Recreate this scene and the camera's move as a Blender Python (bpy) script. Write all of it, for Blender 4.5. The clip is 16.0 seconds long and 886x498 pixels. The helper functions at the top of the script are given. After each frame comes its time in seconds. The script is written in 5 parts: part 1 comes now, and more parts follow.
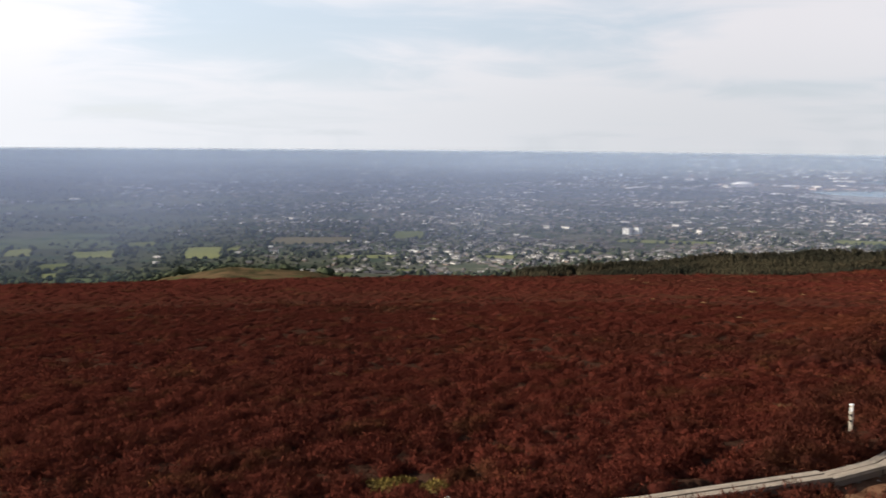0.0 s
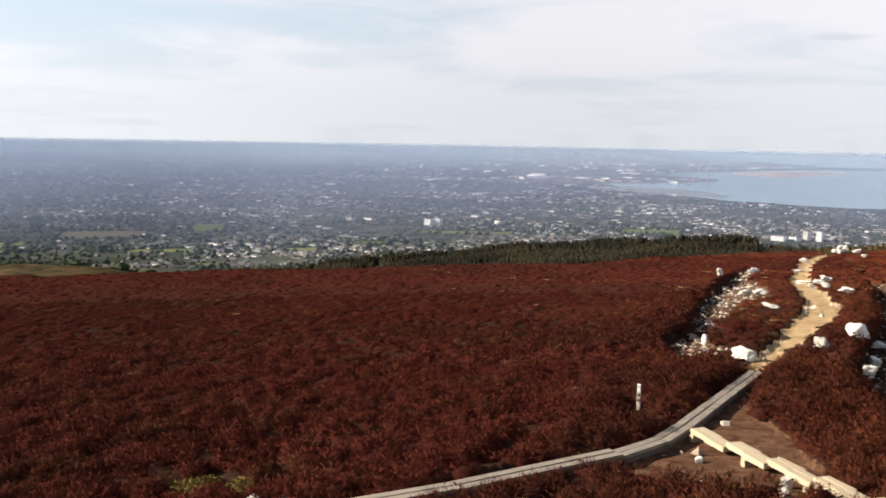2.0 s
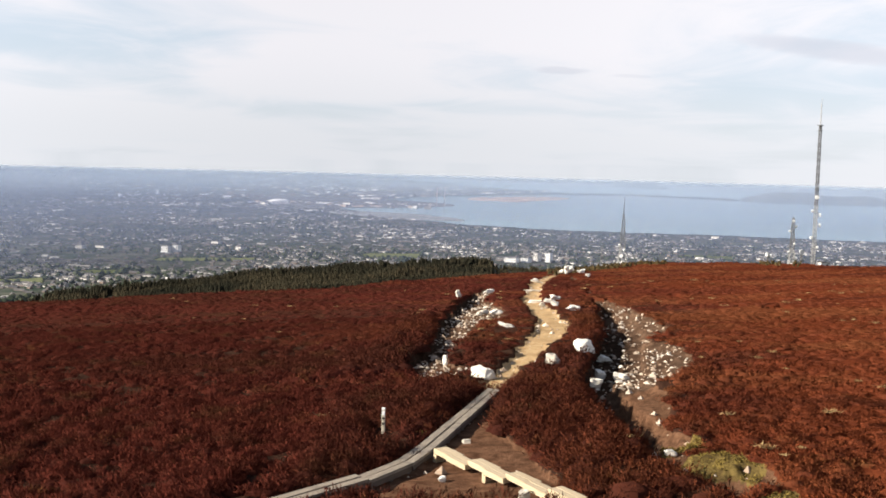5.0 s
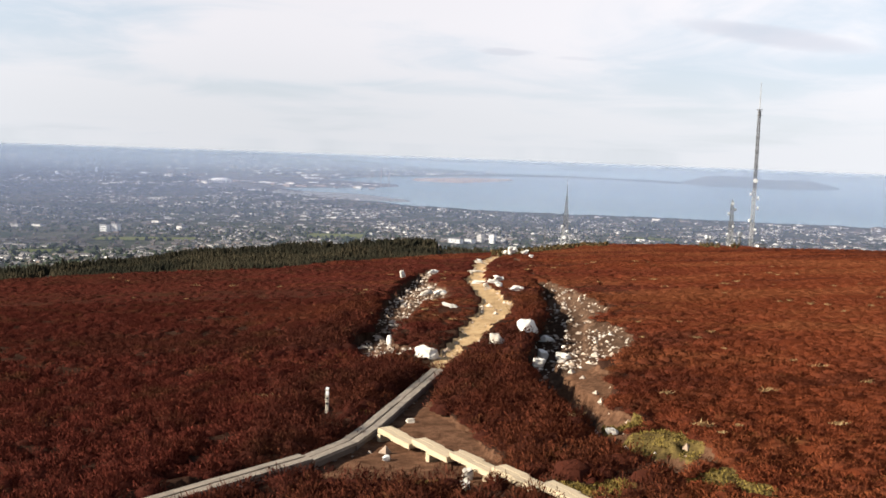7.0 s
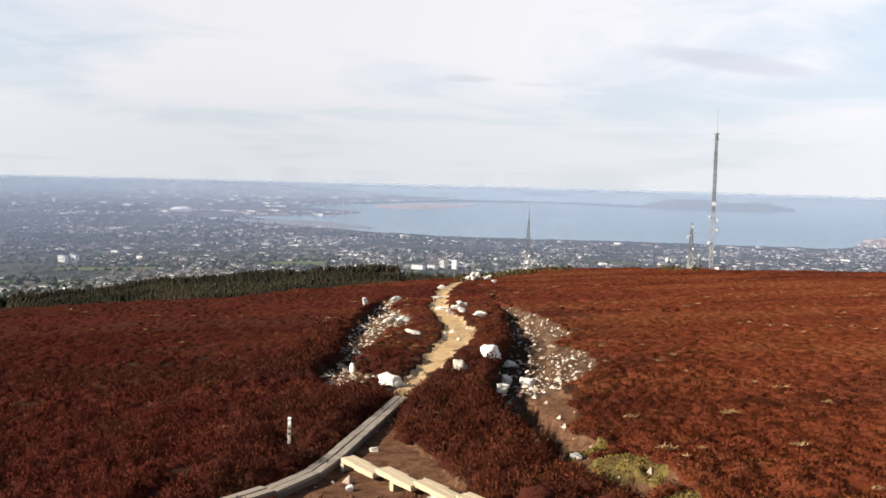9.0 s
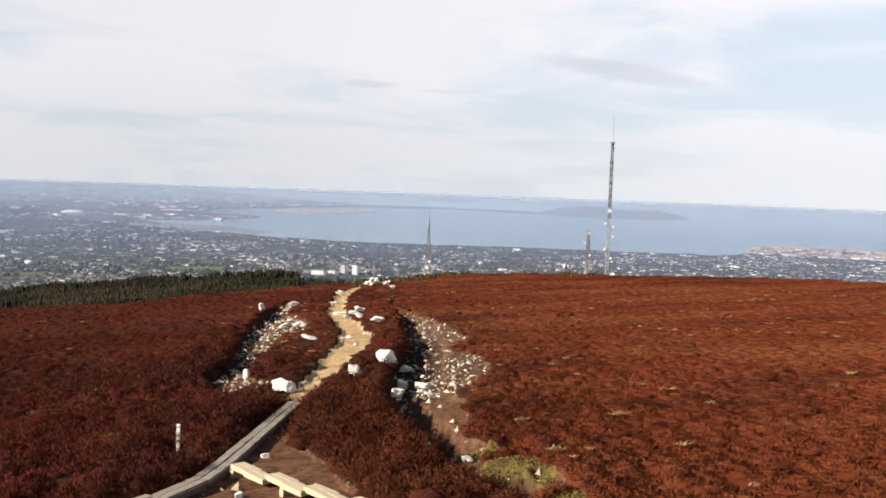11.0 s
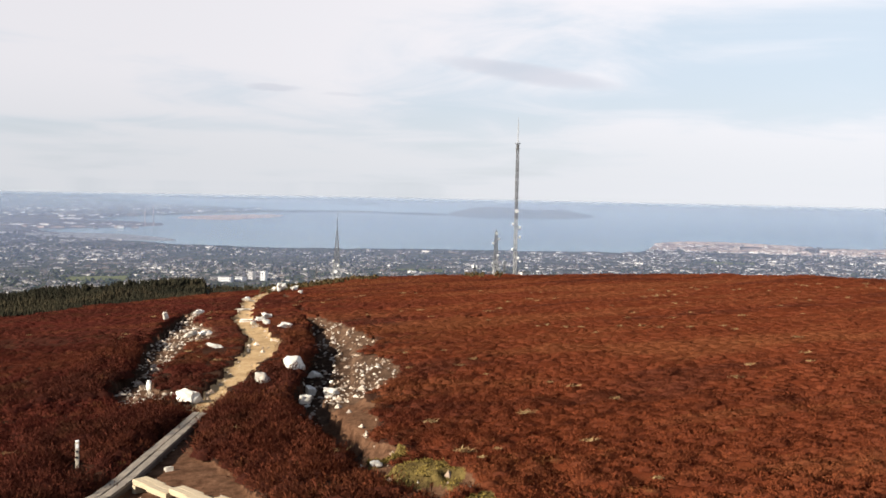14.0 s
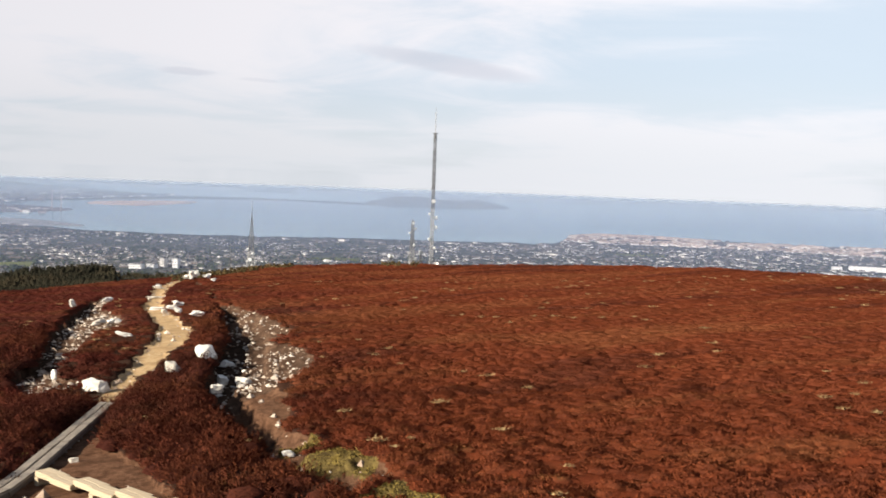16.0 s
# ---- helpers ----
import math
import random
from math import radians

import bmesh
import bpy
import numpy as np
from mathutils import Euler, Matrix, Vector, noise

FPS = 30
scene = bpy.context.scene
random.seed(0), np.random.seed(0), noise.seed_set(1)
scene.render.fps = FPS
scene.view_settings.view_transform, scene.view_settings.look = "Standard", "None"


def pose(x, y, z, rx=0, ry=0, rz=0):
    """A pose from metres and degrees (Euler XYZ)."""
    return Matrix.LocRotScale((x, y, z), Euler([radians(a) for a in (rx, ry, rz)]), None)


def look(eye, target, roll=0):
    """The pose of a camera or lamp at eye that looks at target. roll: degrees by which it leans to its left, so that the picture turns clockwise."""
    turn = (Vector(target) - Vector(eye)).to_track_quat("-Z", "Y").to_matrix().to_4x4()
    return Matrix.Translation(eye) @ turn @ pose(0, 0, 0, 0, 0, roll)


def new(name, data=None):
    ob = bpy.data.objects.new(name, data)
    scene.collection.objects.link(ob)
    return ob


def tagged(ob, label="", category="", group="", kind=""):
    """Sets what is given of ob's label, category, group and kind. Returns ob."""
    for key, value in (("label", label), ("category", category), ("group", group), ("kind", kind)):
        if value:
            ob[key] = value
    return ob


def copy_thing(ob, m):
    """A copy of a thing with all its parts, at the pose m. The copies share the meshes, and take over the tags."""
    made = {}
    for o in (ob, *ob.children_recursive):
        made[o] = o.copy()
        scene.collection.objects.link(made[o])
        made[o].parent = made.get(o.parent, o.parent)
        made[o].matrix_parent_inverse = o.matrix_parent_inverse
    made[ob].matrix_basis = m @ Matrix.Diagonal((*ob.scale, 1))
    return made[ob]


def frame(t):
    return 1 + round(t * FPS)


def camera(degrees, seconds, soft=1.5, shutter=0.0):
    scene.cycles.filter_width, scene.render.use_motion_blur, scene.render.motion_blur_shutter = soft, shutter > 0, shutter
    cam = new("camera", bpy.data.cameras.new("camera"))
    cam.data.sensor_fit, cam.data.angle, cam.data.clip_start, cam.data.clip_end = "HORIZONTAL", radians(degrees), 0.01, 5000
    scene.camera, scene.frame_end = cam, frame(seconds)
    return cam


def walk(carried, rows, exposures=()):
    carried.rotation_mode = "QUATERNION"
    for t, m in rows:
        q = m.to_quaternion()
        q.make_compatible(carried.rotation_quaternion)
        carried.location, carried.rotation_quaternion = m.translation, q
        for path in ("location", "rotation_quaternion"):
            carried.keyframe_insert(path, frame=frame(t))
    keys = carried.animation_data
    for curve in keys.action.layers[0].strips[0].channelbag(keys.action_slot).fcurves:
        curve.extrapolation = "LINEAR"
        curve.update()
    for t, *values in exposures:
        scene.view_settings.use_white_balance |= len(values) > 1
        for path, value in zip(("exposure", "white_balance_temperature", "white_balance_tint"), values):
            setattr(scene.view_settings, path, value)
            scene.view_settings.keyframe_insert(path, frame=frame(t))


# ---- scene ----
cam = camera(47.0, 16.0, soft=1.7, shutter=0.4)
EYE = 10.0
PATH = [     # seconds, metres off the standing point, yaw, pitch, roll
    (0.0, 0.037, -0.049, -0.062, 28.56, -6.195, -0.501),
    (0.5, 0.012, -0.071, -0.053, 24.615, -5.854, -0.551),
    (1.0, 0.006, -0.119, -0.05, 22.239, -6.383, -1.108),
    (1.5, -0.036, -0.147, -0.013, 20.43, -7.284, -1.213),
    (2.0, 0.028, -0.123, -0.012, 17.489, -6.519, -1.026),
    (2.5, 0.018, -0.074, 0.004, 14.475, -6.824, -1.132),
    (3.0, 0.079, -0.035, 0.014, 11.609, -5.239, -1.065),
    (3.5, 0.133, 0.036, 0.032, 9.221, -4.351, -0.466),
    (3.7, 0.012, 0.02, 0.015, 6.349, -2.924, 0.3),
    (4.4, 0.02, 0.01, 0.02, 4.2, -4.0, -0.6),
    (5.1, 0.012, 0.0, 0.01, 2.9, -4.9, -1.6),
    (5.8, 0.005, -0.019, -0.011, 2.241, -5.401, -2.098),
    (6.0, 0.014, -0.029, -0.015, 2.095, -5.337, -2.207),
    (6.5, 0.007, -0.034, -0.003, 1.07, -6.142, -2.518),
    (7.0, -0.015, 0.002, -0.012, -0.038, -5.787, -2.057),
    (7.5, 0.001, 0.038, -0.007, 0.025, -5.661, -1.902),
    (8.0, -0.015, 0.032, -0.022, 0.526, -4.756, -0.95),
    (8.5, 0.044, 0.072, -0.007, -0.482, -4.525, -1.505),
    (9.0, 0.031, 0.096, -0.006, -2.181, -4.255, -1.505),
    (9.2, 0.045, 0.09, -0.004, -2.318, -4.115, -1.466),
    (11.3, 0.368, -0.062, -0.02, -8.578, -3.76, -2.114),
    (11.5, 0.401, -0.056, -0.009, -8.984, -3.926, -2.066),
    (12.0, 0.403, -0.051, -0.007, -9.667, -3.102, -1.668),
    (12.5, 0.416, -0.032, -0.011, -11.062, -2.778, -1.711),
    (13.0, 0.451, -0.011, 0.001, -11.751, -3.723, -1.473),
    (13.5, 0.462, 0.015, -0.009, -12.681, -3.8, -1.62),
    (14.0, 0.486, 0.05, -0.0, -12.895, -3.486, -1.139),
    (14.5, 0.473, 0.057, -0.018, -13.913, -3.063, -1.691),
    (15.0, 0.501, 0.071, -0.014, -14.296, -3.234, -1.652),
    (15.5, 0.512, 0.101, -0.012, -15.329, -3.454, -1.773),
    (16.0, 0.537, 0.098, -0.014, -17.539, -3.94, -2.094),]
walk(cam, [(t, pose(x, y, EYE + z, 90 + pitch, roll, yaw)) for t, x, y, z, yaw, pitch, roll in PATH],
     exposures=[(0.0, 1.24), (2.5, 1.38), (8.0, 1.36), (11.5, 1.28), (12.5, 1.20), (13.5, 1.25), (16.0, 1.27)])

# ---- light ----
SUN_AZ, SUN_EL = 105.0, 26.0     # degrees to the left of north, and above the horizon
world = bpy.data.worlds.new("sky")
scene.world = world
world.use_nodes = True


def tree_of(mat):
    nt = mat.node_tree
    nt.nodes.clear()
    return nt


def node(nt, kind, **sockets):
    n = nt.nodes.new(kind)
    for key, value in sockets.items():
        key = key.replace("_", " ")
        n.inputs[key].default_value = value
    return n


def mixc(nt, fac, a, b, blend="MIX"):
    n = nt.nodes.new("ShaderNodeMix")
    n.data_type, n.blend_type = "RGBA", blend
    for sock, v in ((n.inputs[0], fac), (n.inputs[6], a), (n.inputs[7], b)):
        if isinstance(v, bpy.types.NodeSocket):
            nt.links.new(v, sock)
        elif isinstance(v, (int, float)):
            sock.default_value = v
        else:
            sock.default_value = (*v, 1)
    return n.outputs[2]


def maths(nt, op, a, b=0.0, c=0.0, clamp=False):
    n = nt.nodes.new("ShaderNodeMath")
    n.operation, n.use_clamp = op, clamp
    for sock, v in zip(n.inputs, (a, b, c)):
        if isinstance(v, bpy.types.NodeSocket):
            nt.links.new(v, sock)
        else:
            sock.default_value = v
    return n.outputs[0]


def ranged(nt, value, lo, hi, a=0.0, b=1.0):
    n = nt.nodes.new("ShaderNodeMapRange")
    n.interpolation_type = "SMOOTHSTEP"
    nt.links.new(value, n.inputs[0])
    for i, v in enumerate((lo, hi, a, b)):
        n.inputs[i + 1].default_value = v
    return n.outputs[0]


def noisy(nt, vec, scale, detail=4.0, rough=0.55, distort=0.0):
    n = node(nt, "ShaderNodeTexNoise", Scale=scale, Detail=detail, Roughness=rough, Distortion=distort)
    if vec is not None:
        nt.links.new(vec, n.inputs["Vector"])
    return n.outputs["Fac"]


def sky_world():
    nt = tree_of(world)
    out = nt.nodes.new("ShaderNodeOutputWorld")
    bg = nt.nodes.new("ShaderNodeBackground")
    sky = nt.nodes.new("ShaderNodeTexSky")
    sky.sky_type, sky.sun_disc = "NISHITA", False
    sky.sun_elevation, sky.sun_rotation = radians(SUN_EL), radians(-SUN_AZ)
    sky.air_density, sky.dust_density, sky.altitude = 1.0, 1.5, 500
    dim = mixc(nt, 1.0, sky.outputs[0], (0.05, 0.05, 0.05), "MULTIPLY")
    # thin cirrus on a flat layer high above the land
    co = nt.nodes.new("ShaderNodeTexCoord")
    sep = nt.nodes.new("ShaderNodeSeparateXYZ")
    nt.links.new(co.outputs["Generated"], sep.inputs[0])
    up = maths(nt, "ADD", maths(nt, "MAXIMUM", sep.outputs[2], 0.0), 0.11)
    com = nt.nodes.new("ShaderNodeCombineXYZ")
    nt.links.new(maths(nt, "DIVIDE", sep.outputs[0], up), com.inputs[0])
    nt.links.new(maths(nt, "DIVIDE", sep.outputs[1], up), com.inputs[1])
    veil = noisy(nt, com.outputs[0], 0.38, 3.0, 0.45, 0.4)
    wisp = noisy(nt, com.outputs[0], 1.1, 5.0, 0.6, 0.8)
    veil = maths(nt, "MULTIPLY_ADD", maths(nt, "SUBTRACT", wisp, 0.5), 0.35, veil)
    cloud = mixc(nt, ranged(nt, veil, 0.36, 0.54), (0.274, 0.310, 0.354), (0.374, 0.366, 0.384))
    low = ranged(nt, sep.outputs[2], 0.01, 0.12, 1.0, 0.0)
    cloud = mixc(nt, maths(nt, "MULTIPLY", low, 0.8), cloud, (0.308, 0.318, 0.338))
    cover = ranged(nt, veil, 0.30, 0.5, 0.85, 0.97)
    # two thin grey shreds of cloud below the veil
    az = maths(nt, "MULTIPLY", maths(nt, "ARCTAN2", sep.outputs[0], sep.outputs[1]), 57.2958)
    el = maths(nt, "MULTIPLY", maths(nt, "ARCSINE", sep.outputs[2]), 57.2958)
    wob = maths(nt, "MULTIPLY", maths(nt, "SUBTRACT", noisy(nt, com.outputs[0], 2.2, 4.0, 0.6), 0.5), 2.4)
    for a0, e0, slope, wide, high, grey in ((3.4, 5.3, 0.0, 1.6, 0.22, 0.55), (7.2, 5.0, -0.02, 1.2, 0.15, 0.3), (17.6, 6.35, -0.14, 5.2, 0.55, 0.75)):
        u = maths(nt, "DIVIDE", maths(nt, "SUBTRACT", az, a0), wide)
        line = maths(nt, "MULTIPLY_ADD", maths(nt, "SUBTRACT", az, a0), slope, e0)
        v = maths(nt, "DIVIDE", maths(nt, "SUBTRACT", maths(nt, "SUBTRACT", el, line), maths(nt, "MULTIPLY", wob, 0.25)), high)
        d = maths(nt, "ADD", maths(nt, "MULTIPLY", u, u), maths(nt, "MULTIPLY", v, v))
        cloud = mixc(nt, maths(nt, "MULTIPLY", ranged(nt, d, 1.3, 0.1, 0.0, 1.0), grey), cloud, (0.272, 0.278, 0.312))
    # the veil thins out towards a clear zenith
    cover = maths(nt, "MULTIPLY", cover, ranged(nt, sep.outputs[2], 0.22, 0.60, 1.0, 0.12))
    cloud = mixc(nt, 1.0, cloud, maths(nt, "ADD", ranged(nt, az, -12.0, 42.0, 0.93, 1.13), ranged(nt, az, -10.0, -60.0, 0.0, 0.30)), "MULTIPLY")
    col = mixc(nt, cover, dim, cloud)
    # below the horizon only the haze of the far land
    nt.links.new(col, bg.inputs[0])
    bg.inputs[1].default_value = 1.0
    nt.links.new(bg.outputs[0], out.inputs[0])


sky_world()
sun = new("sun", bpy.data.lights.new("sun", "SUN"))
sun.data.energy, sun.data.angle, sun.data.color = 5.0, radians(0.6), (1.0, 0.90, 0.76)
_az, _el = radians(SUN_AZ), radians(SUN_EL)
SUN_DIR = Vector((-math.sin(_az) * math.cos(_el), math.cos(_az) * math.cos(_el), math.sin(_el)))
sun.matrix_world = look(SUN_DIR * 400, (0, 0, 0))


# ---- materials ----
def material(name):
    m = bpy.data.materials.new(name)
    m.use_nodes = True
    return m


def finish(mat, colour, rough=0.85, bump=None, strength=0.3, dist=0.05, metal=0.0, spec=0.3):
    nt = mat.node_tree
    out = nt.nodes.new("ShaderNodeOutputMaterial")
    b = nt.nodes.new("ShaderNodeBsdfPrincipled")
    b.inputs["Roughness"].default_value, b.inputs["Metallic"].default_value = rough, metal
    b.inputs["Specular IOR Level"].default_value = spec
    if isinstance(colour, bpy.types.NodeSocket):
        nt.links.new(colour, b.inputs["Base Color"])
    else:
        b.inputs["Base Color"].default_value = (*colour, 1)
    if bump is not None:
        bp = node(nt, "ShaderNodeBump", Strength=strength, Distance=dist)
        nt.links.new(bump, bp.inputs["Height"])
        nt.links.new(bp.outputs[0], b.inputs["Normal"])
    nt.links.new(b.outputs[0], out.inputs[0])
    return mat


def position(nt):
    return nt.nodes.new("ShaderNodeNewGeometry").outputs["Position"]


def island(nt):
    return nt.nodes.new("ShaderNodeNewGeometry").outputs["Random Per Island"]


def object_random(nt):
    return nt.nodes.new("ShaderNodeObjectInfo").outputs["Random"]


def plain_material(name, a, b, scale=8.0, rough=0.8, bump=0.2, metal=0.0, per_object=False, per_island=False, spec=0.2):
    mat = material(name)
    nt = tree_of(mat)
    co = nt.nodes.new("ShaderNodeTexCoord").outputs["Object"]
    n1, n2 = noisy(nt, co, scale), noisy(nt, co, scale * 7, 3.0)
    fac = maths(nt, "ADD", maths(nt, "MULTIPLY", n1, 0.7), maths(nt, "MULTIPLY", n2, 0.3))
    if per_object or per_island:
        r = object_random(nt) if per_object else island(nt)
        fac = maths(nt, "ADD", maths(nt, "MULTIPLY", fac, 0.6), maths(nt, "MULTIPLY", r, 0.4))
    col = mixc(nt, ranged(nt, fac, 0.3, 0.7), a, b)
    return finish(mat, col, rough, n2, bump, 0.02, metal, 0.0 if rough > 0.88 else spec)


def attribute(nt, name):
    n = nt.nodes.new("ShaderNodeAttribute")
    n.attribute_name = name
    return n.outputs["Fac"]


def heath_colour(nt, rnd=None):
    """Russet winter heather, in broad patches: darker plum, orange brown, straw."""
    p = position(nt)
    broad, mid = noisy(nt, p, 0.045, 3.0), noisy(nt, p, 0.8, 4.0)
    # plum brown on the western slope, more orange towards the east
    sep = nt.nodes.new("ShaderNodeSeparateXYZ")
    nt.links.new(p, sep.inputs[0])
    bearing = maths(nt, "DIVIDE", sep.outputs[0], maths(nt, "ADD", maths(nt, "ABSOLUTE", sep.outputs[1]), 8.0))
    # brightness by bearing also paints the eastern slope's fuller sunlight
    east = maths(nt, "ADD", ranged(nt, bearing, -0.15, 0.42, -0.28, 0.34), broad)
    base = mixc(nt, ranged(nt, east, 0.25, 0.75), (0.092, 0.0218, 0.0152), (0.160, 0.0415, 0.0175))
    # the far west is darkened again for its shaded look
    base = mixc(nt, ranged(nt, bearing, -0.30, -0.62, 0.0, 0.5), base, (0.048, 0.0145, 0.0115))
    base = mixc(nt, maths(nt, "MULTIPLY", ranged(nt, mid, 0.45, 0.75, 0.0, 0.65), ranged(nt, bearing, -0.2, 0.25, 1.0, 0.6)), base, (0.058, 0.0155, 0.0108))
    # long pale and dark streaks lying across the slope
    lie = nt.nodes.new("ShaderNodeMapping")
    lie.inputs["Scale"].default_value = (0.022, 0.10, 0.1)
    nt.links.new(p, lie.inputs[0])
    streak = noisy(nt, lie.outputs[0], 1.0, 5.0, 0.6, 0.3)
    base = mixc(nt, maths(nt, "MULTIPLY", ranged(nt, streak, 0.51, 0.58, 0.0, 0.7), ranged(nt, bearing, -0.3, 0.2)), base, (0.195, 0.066, 0.027))
    base = mixc(nt, ranged(nt, streak, 0.47, 0.38, 0.0, 0.65), base, (0.060, 0.020, 0.013))
    base = mixc(nt, maths(nt, "MULTIPLY", ranged(nt, noisy(nt, p, 0.33, 4.0, 0.6), 0.54, 0.68, 0.0, 0.5), ranged(nt, bearing, 0.3, 0.1)), base, (0.072, 0.040, 0.018))
    if rnd is not None:
        # single sprigs differ less the wider the patch one looks at
        reach_out = nt.nodes.new("ShaderNodeVectorMath")
        reach_out.operation = "LENGTH"
        nt.links.new(p, reach_out.inputs[0])
        rnd = maths(nt, "MULTIPLY_ADD", maths(nt, "SUBTRACT", rnd, 0.5), ranged(nt, reach_out.outputs["Value"], 25, 75, 1.0, 0.45), 0.5)
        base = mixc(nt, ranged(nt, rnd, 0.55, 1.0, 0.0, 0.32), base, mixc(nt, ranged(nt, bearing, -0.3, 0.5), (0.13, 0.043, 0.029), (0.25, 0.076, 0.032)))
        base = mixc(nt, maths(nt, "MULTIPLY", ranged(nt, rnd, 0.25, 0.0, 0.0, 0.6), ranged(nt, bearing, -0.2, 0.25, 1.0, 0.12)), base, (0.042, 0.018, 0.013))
        straw = maths(nt, "MULTIPLY", ranged(nt, noisy(nt, p, 0.5, 3.0), 0.62, 0.72), ranged(nt, rnd, 0.4, 0.6))
        base = mixc(nt, maths(nt, "MULTIPLY", straw, 0.5), base, (0.20, 0.10, 0.035))
    return base


def heather_material():
    mat = material("heather")
    nt = tree_of(mat)
    out = nt.nodes.new("ShaderNodeOutputMaterial")
    b = node(nt, "ShaderNodeBsdfDiffuse", Roughness=0.5)
    thin = nt.nodes.new("ShaderNodeBsdfTranslucent")
    colour = mixc(nt, attribute(nt, "clump_tint"), heath_colour(nt, island(nt)), (0.050, 0.0195, 0.0125))
    # inside the bush the shade is put into the colour
    colour = mixc(nt, attribute(nt, "body_shade"), colour, (0.034, 0.0115, 0.0085))
    nt.links.new(colour, b.inputs["Color"])
    nt.links.new(colour, thin.inputs["Color"])
    lie = nt.nodes.new("ShaderNodeAttribute")
    lie.attribute_name = "lie"
    nt.links.new(lie.outputs["Vector"], b.inputs["Normal"])
    mix = node(nt, "ShaderNodeMixShader", Fac=0.15)
    nt.links.new(b.outputs[0], mix.inputs[1])
    nt.links.new(thin.outputs[0], mix.inputs[2])
    nt.links.new(mix.outputs[0], out.inputs[0])
    return mat


def ground_material():
    mat = material("hill_ground")
    nt = tree_of(mat)
    p = position(nt)
    fine, grit = noisy(nt, p, 2.2, 6.0, 0.65), noisy(nt, p, 14.0, 4.0)
    far_out = nt.nodes.new("ShaderNodeVectorMath")
    far_out.operation = "LENGTH"
    nt.links.new(p, far_out.inputs[0])
    px = nt.nodes.new("ShaderNodeSeparateXYZ")
    nt.links.new(p, px.inputs[0])
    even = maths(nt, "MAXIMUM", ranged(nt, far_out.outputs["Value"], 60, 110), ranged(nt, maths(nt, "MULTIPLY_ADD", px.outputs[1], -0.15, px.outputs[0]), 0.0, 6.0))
    # ground beneath the heather, darkened in colour as shade between the bushes
    shaded_litter = mixc(nt, even, (0.030, 0.016, 0.011), mixc(nt, 1.0, heath_colour(nt), mixc(nt, ranged(nt, far_out.outputs["Value"], 70, 120), (0.58, 0.54, 0.54), (0.60, 0.56, 0.57)), "MULTIPLY"))
    moor = mixc(nt, ranged(nt, fine, 0.45, 0.75, 0.0, 0.6), shaded_litter, (0.022, 0.010, 0.007))
    straw = ranged(nt, noisy(nt, p, 0.05, 5.0, 0.6), 0.60, 0.74, 0.0, 0.5)
    moor = mixc(nt, straw, moor, (0.12, 0.045, 0.017))
    sand = mixc(nt, ranged(nt, fine, 0.3, 0.7), (0.27, 0.172, 0.082), (0.40, 0.285, 0.155))
    sand = mixc(nt, ranged(nt, grit, 0.5, 0.7, 0.0, 0.6), sand, (0.50, 0.40, 0.28))
    sand = mixc(nt, ranged(nt, noisy(nt, p, 0.55, 4.0, 0.6), 0.48, 0.66, 0.0, 0.55), sand, (0.20, 0.125, 0.065))
    peat = mixc(nt, ranged(nt, fine, 0.3, 0.7), (0.080, 0.045, 0.028), (0.185, 0.112, 0.070))
    peat = mixc(nt, ranged(nt, grit, 0.6, 0.72, 0.0, 0.7), peat, (0.24, 0.17, 0.12))
    moss = mixc(nt, ranged(nt, fine, 0.35, 0.65), (0.055, 0.038, 0.016), (0.14, 0.102, 0.035))
    peat = mixc(nt, ranged(nt, px.outputs[0], 2.2, 4.2), mixc(nt, 1.0, peat, (0.66, 0.58, 0.55), "MULTIPLY"), mixc(nt, 1.0, peat, (0.64, 0.57, 0.54), "MULTIPLY"))
    ragged = lambda name: ranged(nt, maths(nt, "MULTIPLY_ADD", maths(nt, "SUBTRACT", fine, 0.5), 1.6, attribute(nt, name)), 0.40, 0.60)
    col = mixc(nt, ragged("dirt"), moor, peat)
    scree = mixc(nt, ranged(nt, fine, 0.3, 0.7), (0.042, 0.025, 0.017), (0.112, 0.069, 0.045))
    scree = mixc(nt, ranged(nt, noisy(nt, p, 0.7, 4.0, 0.6), 0.5, 0.62, 0.0, 0.8), scree, (0.045, 0.026, 0.017))
    col = mixc(nt, ragged("scree"), col, scree)
    # peat under the west bank, with the bank's shadow put into its colour
    col = mixc(nt, ragged("bank_shade"), col, mixc(nt, ranged(nt, fine, 0.35, 0.7), (0.020, 0.013, 0.009), (0.060, 0.036, 0.024)))
    col = mixc(nt, ragged("trail"), col, sand)
    col = mixc(nt, ragged("moss"), col, moss)
    # lowland: a patchwork of fields, gardens and woods
    vor = node(nt, "ShaderNodeTexVoronoi", Scale=0.011, Randomness=0.9)
    nt.links.new(p, vor.inputs["Vector"])
    sp = nt.nodes.new("ShaderNodeSeparateColor")
    nt.links.new(vor.outputs["Color"], sp.inputs[0])
    field = mixc(nt, ranged(nt, sp.outputs[0], 0.2, 0.8), (0.030, 0.036, 0.024), (0.058, 0.062, 0.040))
    field = mixc(nt, ranged(nt, sp.outputs[1], 0.75, 0.85, 0.0, 0.8), field, (0.062, 0.080, 0.040))
    urban = mixc(nt, ranged(nt, noisy(nt, p, 0.03, 5.0, 0.7), 0.4, 0.65), (0.040, 0.046, 0.038), (0.095, 0.092, 0.078))
    low = mixc(nt, attribute(nt, "town"), field, urban)
